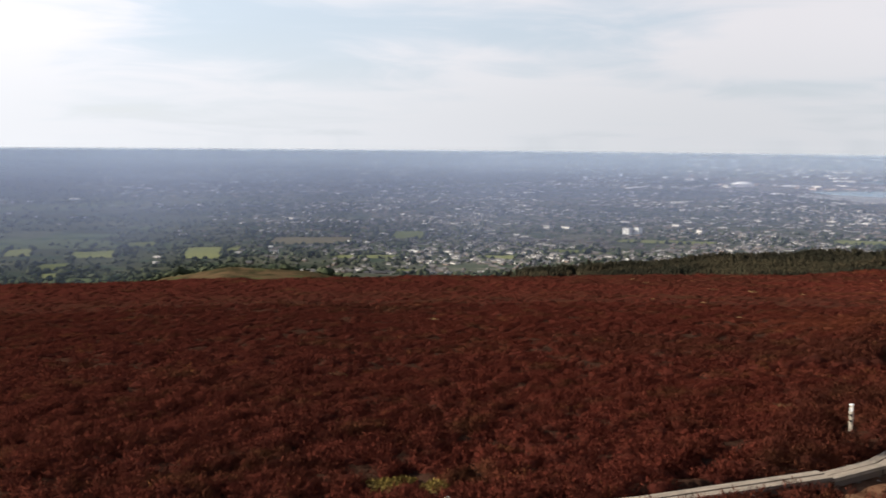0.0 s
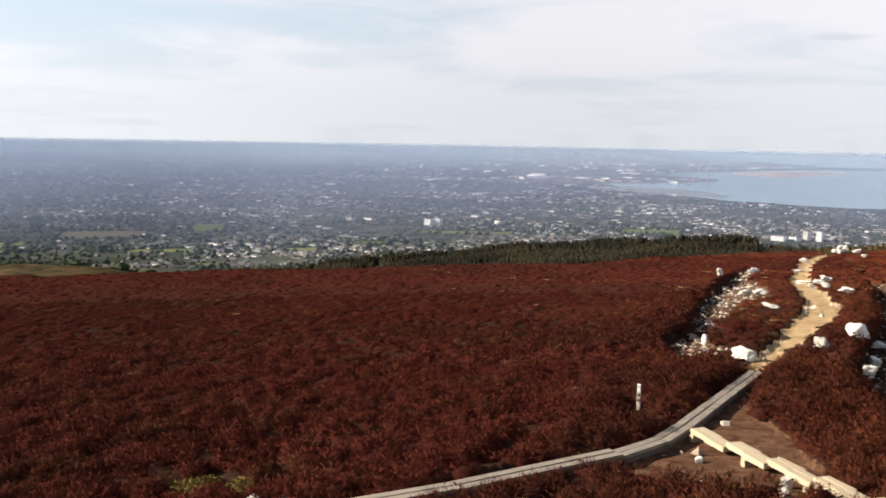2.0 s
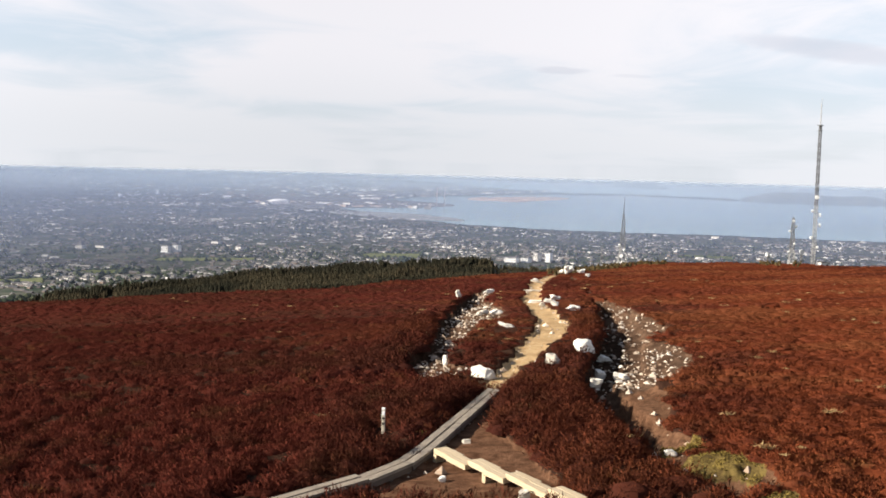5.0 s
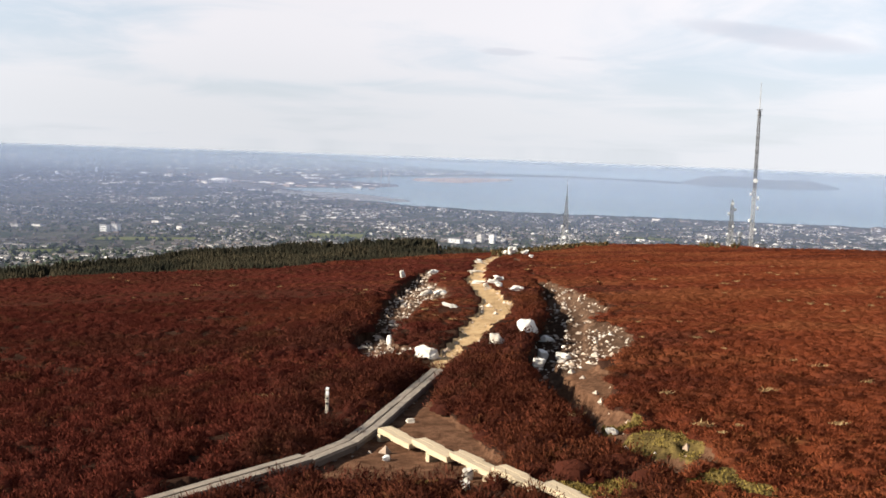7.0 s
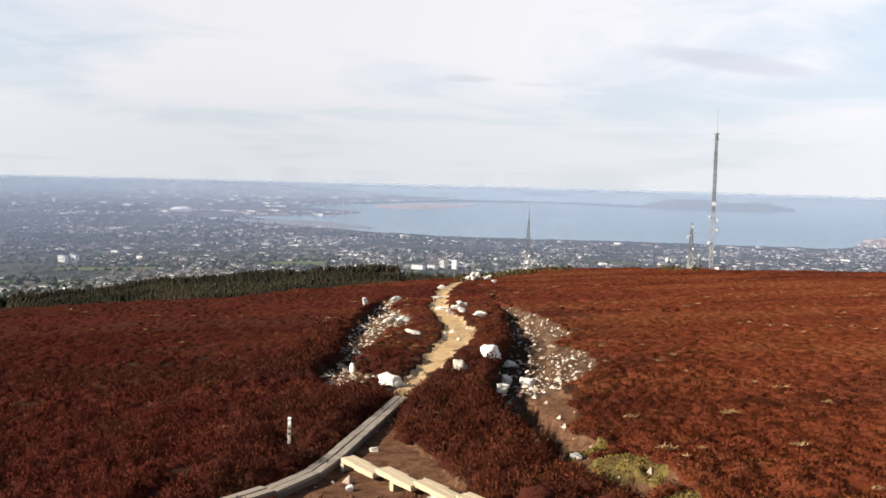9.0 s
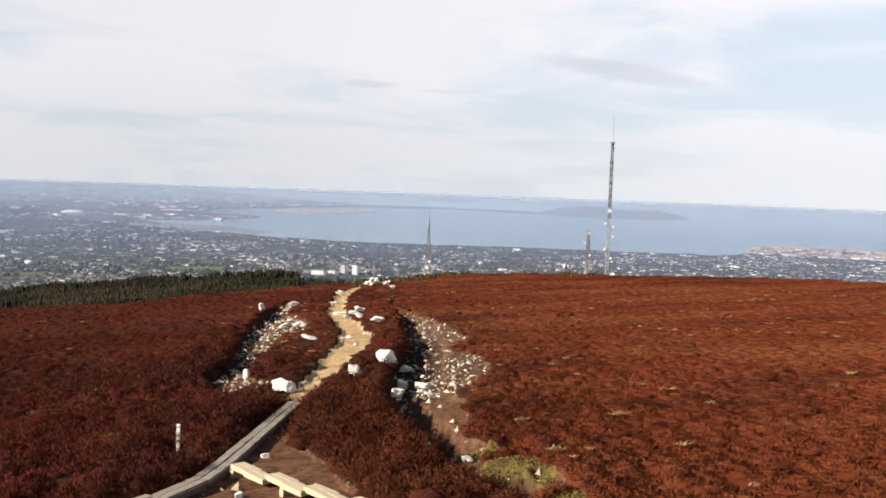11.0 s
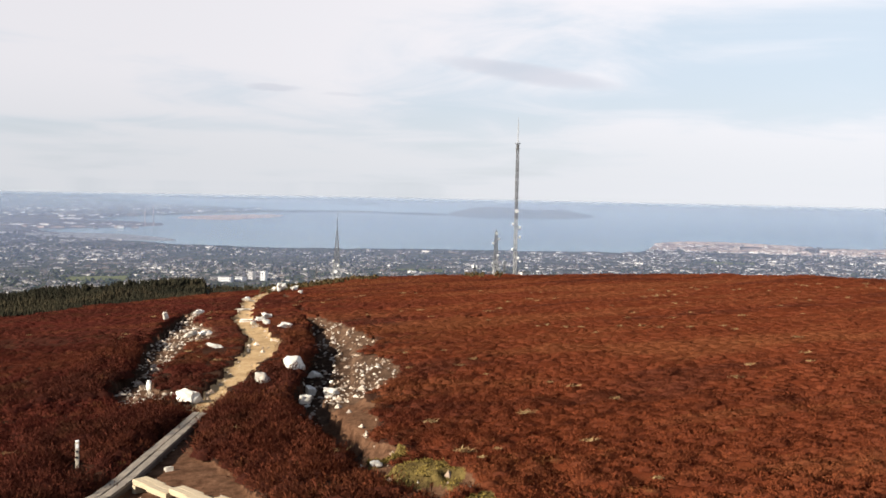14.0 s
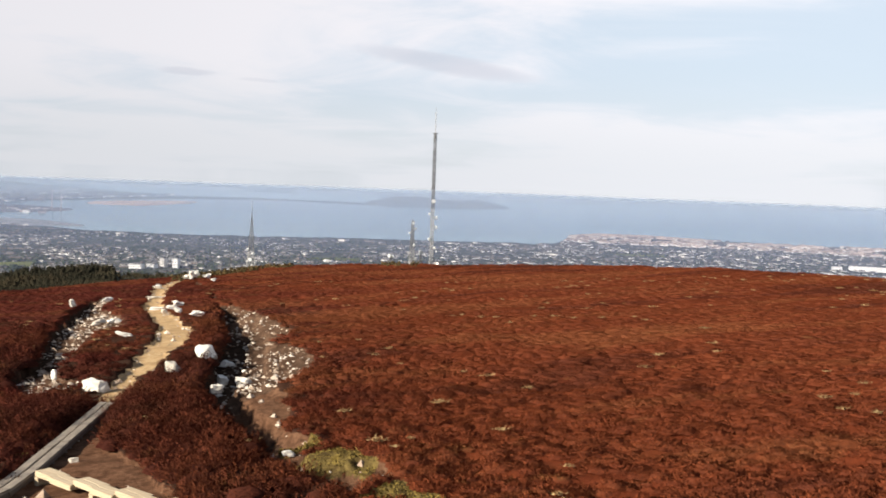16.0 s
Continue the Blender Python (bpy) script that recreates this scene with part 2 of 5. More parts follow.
    low = mixc(nt, ranged(nt, noisy(nt, p, 0.02, 5.0, 0.6), 0.52, 0.62, 0.0, 0.8), low, (0.025, 0.04, 0.026))
    col = mixc(nt, attribute(nt, "lowland"), col, low)
    rough_hill = mixc(nt, ranged(nt, noisy(nt, p, 0.12, 6.0, 0.7), 0.38, 0.62), (0.026, 0.024, 0.013), (0.075, 0.050, 0.028))
    rough_hill = mixc(nt, ranged(nt, noisy(nt, p, 0.05, 5.0, 0.65), 0.52, 0.60, 0.0, 0.8), rough_hill, (0.045, 0.052, 0.022))
    col = mixc(nt, attribute(nt, "bracken"), col, rough_hill)
    return finish(mat, col, 0.95, maths(nt, "ADD", fine, maths(nt, "MULTIPLY", grit, 0.3)), 0.6, 0.12, spec=0.0)


def wood_material(name, a, b):
    mat = material(name)
    nt = tree_of(mat)
    co = nt.nodes.new("ShaderNodeTexCoord").outputs["Object"]
    mp = nt.nodes.new("ShaderNodeMapping")
    mp.inputs["Scale"].default_value = (0.35, 9.0, 9.0)
    nt.links.new(co, mp.inputs[0])
    grain, blot = noisy(nt, mp.outputs[0], 3.0, 6.0, 0.65), noisy(nt, co, 1.3, 3.0)
    col = mixc(nt, ranged(nt, grain, 0.3, 0.7), a, b)
    col = mixc(nt, ranged(nt, blot, 0.5, 0.75, 0.0, 0.5), col, tuple(c * 0.5 for c in a))
    col = mixc(nt, ranged(nt, object_random(nt), 0.0, 1.0, 0.0, 0.35), col, b)
    return finish(mat, col, 0.8, grain, 0.5, 0.01)


def sea_material():
    mat = material("sea")
    nt = tree_of(mat)
    p = position(nt)
    drift = noisy(nt, p, 0.0012, 4.0)
    col = mixc(nt, ranged(nt, drift, 0.35, 0.65), (0.080, 0.200, 0.258), (0.118, 0.255, 0.315))
    return finish(mat, col, 0.22, noisy(nt, p, 0.05, 4.0), 0.05, 1.0, spec=0.5)


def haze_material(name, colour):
    """Distance haze put into a sheet's colour: a thin veil that scatters a little of the sun and sky."""
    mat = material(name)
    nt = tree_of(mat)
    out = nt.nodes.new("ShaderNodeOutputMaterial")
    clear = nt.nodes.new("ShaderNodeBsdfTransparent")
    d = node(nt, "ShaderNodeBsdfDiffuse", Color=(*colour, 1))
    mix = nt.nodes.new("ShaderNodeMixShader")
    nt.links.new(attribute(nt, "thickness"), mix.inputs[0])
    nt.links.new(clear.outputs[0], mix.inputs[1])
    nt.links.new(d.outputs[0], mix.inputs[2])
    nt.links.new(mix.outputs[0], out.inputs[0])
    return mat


def conifer_material():
    """Needles in planted stands: dark spruce, greyer green, and rusty larch."""
    mat = material("conifer_needles")
    nt = tree_of(mat)
    p = position(nt)
    r = island(nt)
    stand = noisy(nt, p, 0.022, 3.0, 0.5, 0.4)
    col = mixc(nt, ranged(nt, stand, 0.40, 0.62), (0.0155, 0.0145, 0.0105), (0.034, 0.0285, 0.0180))
    col = mixc(nt, ranged(nt, noisy(nt, p, 0.05, 3.0), 0.55, 0.70, 0.0, 0.55), col, (0.044, 0.033, 0.020))
    col = mixc(nt, ranged(nt, r, 0.2, 1.0, 0.0, 0.5), col, (0.017, 0.019, 0.013))
    # young olive growth on the near side of the plantation
    away = nt.nodes.new("ShaderNodeVectorMath")
    away.operation = "LENGTH"
    nt.links.new(p, away.inputs[0])
    young = maths(nt, "MULTIPLY_ADD", maths(nt, "SUBTRACT", stand, 0.5), 160.0, away.outputs["Value"])
    col = mixc(nt, ranged(nt, young, 305, 265, 0.0, 0.85), col, (0.046, 0.044, 0.022))
    return finish(mat, col, 0.95, noisy(nt, p, 3.0), 0.3, 0.1, spec=0.0)


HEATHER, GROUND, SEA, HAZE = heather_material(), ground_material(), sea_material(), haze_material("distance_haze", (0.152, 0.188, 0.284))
FAR_HAZE = haze_material("far_haze_tint", (0.360, 0.460, 0.545))
HORIZON_HAZE = haze_material("horizon_haze_tint", (0.425, 0.470, 0.525))
GREY_WOOD = wood_material("weathered_boards", (0.13, 0.105, 0.08), (0.28, 0.235, 0.185))
# stepped boardwalk: paler and warmer than the long one
WARM_WOOD = wood_material("pale_warm_boards", (0.26, 0.20, 0.125), (0.42, 0.345, 0.235))
# bearers and side beams, darker than the planks
DARK_WOOD = wood_material("dark_bearers", (0.06, 0.045, 0.035), (0.12, 0.09, 0.07))
STONE = plain_material("pale_granite", (0.42, 0.38, 0.32), (0.70, 0.68, 0.62), 3.0, 0.85, 0.5, per_object=True)
RUBBLE = plain_material("rubble_stone", (0.15, 0.11, 0.08), (0.62, 0.57, 0.50), 2.0, 0.9, 0.5, per_object=True)
PEBBLE = plain_material("pebbles", (0.19, 0.13, 0.09), (0.50, 0.43, 0.35), 2.0, 0.9, 0.4, per_island=True)
STEEL = plain_material("galvanised_steel", (0.085, 0.085, 0.09), (0.17, 0.17, 0.17), 0.5, 0.6, 0.1, 0.3)
PALE_STEEL = plain_material("pale_painted_steel", (0.20, 0.20, 0.20), (0.34, 0.34, 0.33), 0.5, 0.6, 0.1)
WHITE = plain_material("white_paint", (0.72, 0.72, 0.72), (0.82, 0.82, 0.81), 0.6, 0.5, 0.05)
DRUM = plain_material("drum_cover", (0.40, 0.41, 0.42), (0.58, 0.58, 0.57), 0.6, 0.6, 0.05)
DARK = plain_material("dark_paint", (0.02, 0.02, 0.022), (0.045, 0.045, 0.05), 0.6, 0.6, 0.05)
GLASS_DARK = plain_material("window_glass", (0.03, 0.04, 0.05), (0.06, 0.07, 0.08), 0.3, 0.2, 0.0)
RENDERED = plain_material("pale_render", (0.24, 0.225, 0.21), (0.68, 0.66, 0.63), 0.1, 0.8, 0.1, per_island=True)
BRICK = plain_material("brick_wall", (0.07, 0.055, 0.046), (0.17, 0.125, 0.10), 0.1, 0.85, 0.1, per_island=True)
SLATE = plain_material("roof_slate", (0.035, 0.036, 0.040), (0.105, 0.098, 0.095), 0.1, 0.7, 0.1, per_island=True)
TILES = plain_material("clay_tiles", (0.14, 0.10, 0.085), (0.42, 0.35, 0.31), 0.1, 0.8, 0.1, per_island=True)
LEAF = plain_material("broadleaf_clumps", (0.024, 0.033, 0.021), (0.058, 0.066, 0.040), 0.15, 0.9, 0.2, per_island=True)
CONIFER = conifer_material()
BARK = plain_material("conifer_bark", (0.05, 0.035, 0.025), (0.10, 0.075, 0.055), 1.0, 0.9, 0.3)
GRASS = plain_material("pasture", (0.080, 0.092, 0.036), (0.125, 0.135, 0.058), 0.02, 0.95, 0.1, per_object=True)
FALLOW = plain_material("tilled_field", (0.10, 0.09, 0.06), (0.18, 0.15, 0.10), 0.02, 0.95, 0.1, per_object=True)
SAND = plain_material("tidal_sand", (0.40, 0.29, 0.235), (0.54, 0.41, 0.33), 0.004, 0.95, 0.1)
WET_SAND = plain_material("wet_sand", (0.19, 0.20, 0.205), (0.25, 0.25, 0.245), 0.006, 0.6, 0.1)
HEADLAND = plain_material("headland_heath", (0.060, 0.064, 0.060), (0.115, 0.105, 0.090), 0.01, 0.95, 0.1)
QUAY = plain_material("harbour_ground", (0.085, 0.088, 0.092), (0.16, 0.155, 0.15), 0.02, 0.9, 0.1)
FARLAND = plain_material("coastal_lowland", (0.07, 0.08, 0.06), (0.17, 0.16, 0.13), 0.008, 0.95, 0.1)


# ---- shape of the land ----
H, SY, SX = 7.9, 0.053, -0.048
RIM_AZ = (-180, -60, -41, -33, -25, -18, -13, -8, -4, -1, 3.6, 9, 18, 52, 70, 180)
RIM_R = (140, 112, 117, 136, 152, 158, 172, 172, 150, 145, 135, 121, 116, 117, 117, 140)
SHOULDER = 430.0
SH_AZ = (-180, -60, -41, -30, -20, -10, -5, -3, 0, 6, 12, 18, 24, 28, 33, 36, 40.5, 44, 47, 60, 180)
SH_EL = (9, 4.5, 4.3, 4.6, 4.95, 5.3, 5.85, 6.0, 5.75, 6.1, 6.4, 7.05, 7.85, 8.95, 8.35, 7.45, 7.15, 7.75, 9.15, 9.5, 9)
PLAIN_R, PLAIN_D, BEND_R, EDGE_R = 840.0, 110.0, 1900.0, 4900.0
EDGE_T = math.tan(radians(0.80))


def hash01(i, j, k):
    h = (i * 374761393 + j * 668265263 + k * 974711) & 0x7fffffff
    h = ((h ^ (h >> 13)) * 1274126177) & 0x7fffffff
    return ((h ^ (h >> 16)) & 0xffff) / 65535.0


def vnoise(x, y, k=0):
    """Smooth value noise for arrays."""
    x, y = np.asarray(x, float), np.asarray(y, float)
    i, j = np.floor(x).astype(np.int64), np.floor(y).astype(np.int64)
    u, v = x - i, y - j
    u, v = u * u * (3 - 2 * u), v * v * (3 - 2 * v)
    return ((hash01(i, j, k) * (1 - u) + hash01(i + 1, j, k) * u) * (1 - v)
            + (hash01(i, j + 1, k) * (1 - u) + hash01(i + 1, j + 1, k) * u) * v)


def fbm(x, y, k=0, octaves=4):
    return sum(vnoise(x * 2 ** o, y * 2 ** o, k + o) / 2 ** o for o in range(octaves)) / (2 - 2 ** (1 - octaves))


def ground_z(x, y):
    """Height of the smooth land, without heather, banks and hollows."""
    x, y = np.asarray(x, float), np.asarray(y, float)
    r = np.maximum(np.hypot(x, y), 0.01)
    az = np.degrees(np.arctan2(-x, y))
    rim = np.interp(az, RIM_AZ, RIM_R)
    near = (H + SY * y + SX * x) / r
    k = rim / r
    at_rim = (H + SY * y * k + SX * x * k) / rim
    sh = np.tan(np.radians(np.interp(az, SH_AZ, SH_EL)))
    u = np.clip((r - rim) / (SHOULDER - rim), 0, 1)
    mid = at_rim + (np.maximum(sh, at_rim * 0.9) - at_rim) * u + 0.022 * np.sin(math.pi * u) ** 0.8 + (sh - np.maximum(sh, at_rim * 0.9)) * u ** 4
    w = np.clip((r - SHOULDER) / (PLAIN_R - SHOULDER), 0, 1)
    low = sh + (PLAIN_D / PLAIN_R - sh) * w
    flat = np.where(r < BEND_R, PLAIN_D / r,
                    (PLAIN_D + (EDGE_T * EDGE_R - PLAIN_D) * (r - BEND_R) / (EDGE_R - BEND_R)) / r)
    t = np.where(r < rim, near, np.where(r < SHOULDER, mid, np.where(r < PLAIN_R, low, flat)))
    z = EYE - r * t
    # the cairn on which one stands
    mound = 8.35 - 0.5 * np.maximum(r - 1.2, 0)
    return np.maximum(z, np.where(r < 14, mound, -1e9))


def reach(az, el):
    """The place on the lowland that is seen in the direction az (left), el."""
    t = math.tan(radians(0.13 - el))
    r = PLAIN_D / t
    if r > BEND_R:
        g = (PLAIN_D - EDGE_T * EDGE_R) / (EDGE_R - BEND_R)
        r = min((PLAIN_D + g * BEND_R) / (t + g), 4920.0)
    return Vector((-r * math.sin(radians(az)), r * math.cos(radians(az)), EYE - r * t))


# ---- worn ground on the hill ----
TRAIL_L = ((-0.4, 46.2), (-0.2, 48.7), (0.7, 54.4), (1.5, 61.7), (2.5, 68.4), (3.2, 73.8), (3.1, 80.5), (3.0, 88.5), (3.0, 100.8), (3.7, 116.5), (4.7, 127.0), (7.1, 137.0))
TRAIL_R = ((0.8, 45.6), (0.9, 48.5), (2.0, 54.0), (3.3, 61.1), (4.8, 67.8), (5.7, 73.2), (5.4, 79.8), (5.1, 87.7), (4.7, 100.3), (5.3, 116.2), (6.2, 125.5), (9.0, 141.5))
RUBBLE_W = ((-4.7, 52.2), (-5.1, 56.5), (-4.2, 59.8), (-3.8, 63.8), (-4.3, 72.0), (-4.3, 82.3), (-3.6, 94.7), (-2.5, 102.5), (-1.2, 114.4), (-0.3, 109.6), (-0.5, 98.3), (1.0, 88.0), (0.6, 80.9), (-0.8, 77.6), (-1.6, 70.0), (-1.7, 65.3), (-2.3, 60.0), (-2.6, 56.3), (-1.7, 54.6), (-0.5, 54.3), (-1.2, 51.6), (-2.7, 49.2), (-3.8, 49.2))
RUBBLE_E = ((11.6, 146.0), (11.2, 131.0), (10.2, 110.2), (10.2, 98.2), (11.5, 91.2), (11.9, 82.6), (12.4, 75.4), (11.6, 68.0), (10.9, 59.1), (10.6, 54.5), (9.4, 49.9), (8.1, 47.5), (7.7, 45.0), (7.5, 42.0), (7.1, 38.1), (6.9, 34.3), (6.2, 30.3), (7.2, 30.1), (8.4, 30.1), (8.2, 28.2), (6.5, 28.0), (5.7, 28.9), (5.4, 30.5), (5.3, 33.6), (4.7, 35.5), (4.0, 39.3), (4.1, 45.0), (4.4, 49.2), (4.4, 54.1), (5.3, 57.8), (6.5, 62.9), (7.6, 72.5), (8.0, 81.1), (9.0, 88.8), (8.7, 95.1), (9.0, 115.1), (10.1, 140.0))
DIRT = ((-3.8, 29.3), (-2.4, 31.3), (-1.7, 36.2), (-0.4, 44.2), (0.3, 41.0), (0.7, 36.6), (1.5, 34.2), (1.9, 31.0), (2.2, 28.4), (1.3, 26.6), (-0.4, 26.4), (-4.2, 27.4))
MOSSES = (((5.7, 32.0), (7.2, 33.9), (8.1, 32.4), (8.2, 29.8), (6.3, 29.8)),
          ((6.9, 27.6), (8.3, 28.1), (9.2, 26.2), (7.4, 25.8)),
          ((-1.1, 27.1), (-0.4, 27.8), (0.6, 27.9), (0.9, 27.0), (-0.9, 25.9)),
          ((3.8, 26.9), (5.0, 27.4), (4.7, 25.6), (3.8, 25.6)),
          ((-3.8, 37.3), (-2.4, 36.5), (-2.5, 35.3), (-3.4, 35.9)),
          ((5.9, 34.9), (7.1, 35.7), (7.2, 34.6), (6.1, 34.0)),
          ((-15.3, 23.5), (-15.0, 24.2), (-14.4, 24.0), (-14.5, 23.1)),
          ((-13.9, 23.5), (-13.5, 24.2), (-12.8, 23.7), (-13.2, 22.8)))



def inside(x, y, poly):
    c = np.zeros(np.shape(x), bool)
    for (x0, y0), (x1, y1) in zip(poly, poly[1:] + poly[:1]):
        if y0 != y1:
            c ^= ((y0 > y) != (y1 > y)) & (x < (x1 - x0) * (y - y0) / (y1 - y0) + x0)
    return c


def near_gully(x, y):
    """How far into the eastern gully, from its gentle eastern side: 0 to 1."""
    jx = x + (fbm(x * 0.9, y * 0.45, 5, 3) - 0.5) * 1.5
    jy = y + (fbm(x * 0.9, y * 0.45, 9, 3) - 0.5) * 3.0
    return sum(inside(jx + d, jy, RUBBLE_E) for d in (0.0, 0.35, 0.7, 1.05, 1.4)) / 5.0


def worn(x, y):
    """Where the heather is worn away: trail, rubble, bare dirt, moss, each 0 or 1, with ragged edges."""
    jx = x + (fbm(x * 0.9, y * 0.45, 5, 3) - 0.5) * 1.5
    jy = y + (fbm(x * 0.9, y * 0.45, 9, 3) - 0.5) * 3.0
    trail = inside(jx, y, TRAIL_L + TRAIL_R[::-1])
    stones = inside(jx, jy, RUBBLE_W) | inside(jx, jy, RUBBLE_E)
    stones &= (y < 92) | (x < 2) | (vnoise(x * 0.9 + 3, y * 0.16, 23) > 0.5)
    # tongues of heather reach into the eastern hollow
    stones &= (x < 2) | (y < 47) | (vnoise(x * 0.55 + 7, y * 0.2, 29) > 0.15)
    dirt = inside(jx, jy, DIRT)
    moss = np.zeros(np.shape(x), bool)
    for m in MOSSES:
        moss |= inside(jx, jy, m)
    return trail, stones, dirt, moss


WALK_LINE = ((-12.6, 19.0), (-10.1, 21.75), (-7.25, 24.75), (-3.75, 29.3), (-2.65, 31.5), (-2.1, 33.7), (0.15, 45.2))
STEP_LINE = ((-1.65, 33.0), (3.8, 25.1), (5.95, 22.0))


HAGS = (((14.6, 93.6), (16.4, 91.8)), ((17.6, 90.0), (19.4, 88.2)), ((20.2, 87.4), (21.6, 86.4)), ((22.4, 86.0), (23.6, 85.4)), ((16.5, 101.0), (17.6, 100.2)))


def hags(x, y):
    c = np.zeros(np.shape(x), bool)
    for line in HAGS:
        c |= near_line(x + (vnoise(x * 0.7, y * 0.7, 35) - 0.5) * 1.2, y * 0.5 + (vnoise(x * 0.7, y * 0.7, 36) - 0.5) * 1.0, tuple((lx, ly * 0.5) for lx, ly in line), 0.42)
    return c


def near_line(x, y, line, d):
    best = np.full(np.shape(x), 1e9)
    for (x0, y0), (x1, y1) in zip(line, line[1:]):
        dx, dy = x1 - x0, y1 - y0
        s = np.clip(((x - x0) * dx + (y - y0) * dy) / (dx * dx + dy * dy), 0, 1)
        best = np.minimum(best, np.hypot(x - x0 - s * dx, y - y0 - s * dy))
    return best < d


def heather_cover(x, y):
    trail, stones, dirt, moss = worn(x, y)
    trail = trail | inside(x + 0.25, y, TRAIL_L + TRAIL_R[::-1]) | inside(x - 0.25, y, TRAIL_L + TRAIL_R[::-1])
    walked = near_line(x, y, WALK_LINE, 0.5) | near_line(x, y, STEP_LINE, 0.55)
    marker = near_line(x, y, ((-3.9, 36.8), (-3.5, 34.0)), 0.5)
    for bx, by in ((4.4, 91.5), (12.2, 133.2), (-0.5, 109.8), (-0.5, 50.0), (3.2, 54.2), (5.1, 59.0), (6.7, 85.3), (1.0, 71.9), (5.8, 97.4)):
        walked |= (np.abs(x - bx) < 0.95) & (y > by - 2.6) & (y < by + 0.5)
    return ~(trail | stones | dirt | moss | walked | marker)


def hill_z(x, y):
    """The land with its peat banks and hollows."""
    x, y = np.asarray(x, float), np.asarray(y, float)
    trail, stones, dirt, moss = worn(x, y)
    z = ground_z(x, y)
    r = np.hypot(x, y)
    fade = np.clip((r - 14) / 4, 0, 1) * np.clip((260 - r) / 60, 0, 1)
    bumps = (fbm(x * 0.14, y * 0.14, 21, 3) - 0.5) * 0.55 + (fbm(x * 0.75, y * 0.75, 31, 3) - 0.5) * np.interp(r, (30, 90), (0.55, 0.25))
    bare = trail | stones | dirt | near_line(x, y, WALK_LINE, 0.8) | near_line(x, y, STEP_LINE, 0.8)
    z = z + fade * np.where(bare, (fbm(x * 0.9, y * 0.9, 41, 3) - 0.5) * 0.12, bumps * np.where(moss, 0.4, 1.0) + 0.12)
    deep = np.where(~worn(x - 1.9, y)[1], 1.15, np.where(~worn(x - 3.2, y)[1], np.interp(y, (42, 54), (0.3, 0.75)), np.interp(y, (42, 54), (0.1, 0.35)))) * np.where(x < 2, 0.5, 1.0) * np.interp(y, (33, 39, 50, 95, 110), (0.25, 0.8, 1.0, 1.0, 0.3)) * np.where(moss, 0.2, 1.0)
    deep = np.where(x > 2, deep * near_gully(x, y), deep)
    z = z - 0.75 * hags(x, y)
    return z - fade * np.where(stones, deep, np.where(trail, 0.10, np.where(dirt, 0.06, 0.0)))


def mesh_of(name, verts, faces, mats, smooth=False):
    """verts n x 3; faces: a list of index arrays, each m x 3 or m x 4; mats: one material, or one for each array."""
    me = bpy.data.meshes.new(name)
    verts = np.asarray(verts, np.float32)
    faces = [np.asarray(f, np.int32) for f in (faces if isinstance(faces, list) else [faces])]
    mats = mats if isinstance(mats, list) else [mats]
    loops = np.concatenate([f.ravel() for f in faces])
    sizes = np.concatenate([np.full(len(f), f.shape[1], np.int32) for f in faces])
    me.vertices.add(len(verts))
    me.vertices.foreach_set("co", verts.ravel())
    me.loops.add(len(loops))
    me.loops.foreach_set("vertex_index", loops)
    me.polygons.add(len(sizes))
    me.polygons.foreach_set("loop_start", np.concatenate([[0], np.cumsum(sizes)[:-1]]).astype(np.int32))
    for m in dict.fromkeys(mats):
        me.materials.append(m)
    if len(mats) > 1:
        slots = list(dict.fromkeys(mats))
        me.polygons.foreach_set("material_index", np.concatenate([np.full(len(f), slots.index(m), np.int32) for f, m in zip(faces, mats)]))
    me.update(calc_edges=True)
    me.polygons.foreach_set("use_smooth", np.full(len(sizes), smooth))
    return me


def values(me, name, data):
    me.attributes.new(name, "FLOAT", "POINT").data.foreach_set("value", np.asarray(data, np.float32).ravel())


def grid_faces(rows, cols, closed=False):
    i = np.arange(rows - 1)[:, None]
    j = np.arange(cols if closed else cols - 1)[None, :]
    k = (j + 1) % cols
    return np.stack([i * cols + j, i * cols + k, (i + 1) * cols + k, (i + 1) * cols + j], -1).reshape(-1, 4)


def town_cover(x, y):
    """How built-up the lowland is: fields to the west and under the hill, town to the north and east."""
    az = np.degrees(np.arctan2(-x, y))
    r = np.hypot(x, y)
    base = np.interp(az, (-60, -10, 25, 36, 45, 60), (0.95, 0.85, 0.88, 0.68, 0.30, 0.15)) + np.clip((r - 1200) / 2600, 0, 0.2)
    return np.clip((base + (fbm(x / 260, y / 260, 71, 4) - 0.5) * 1.5), 0, 1)


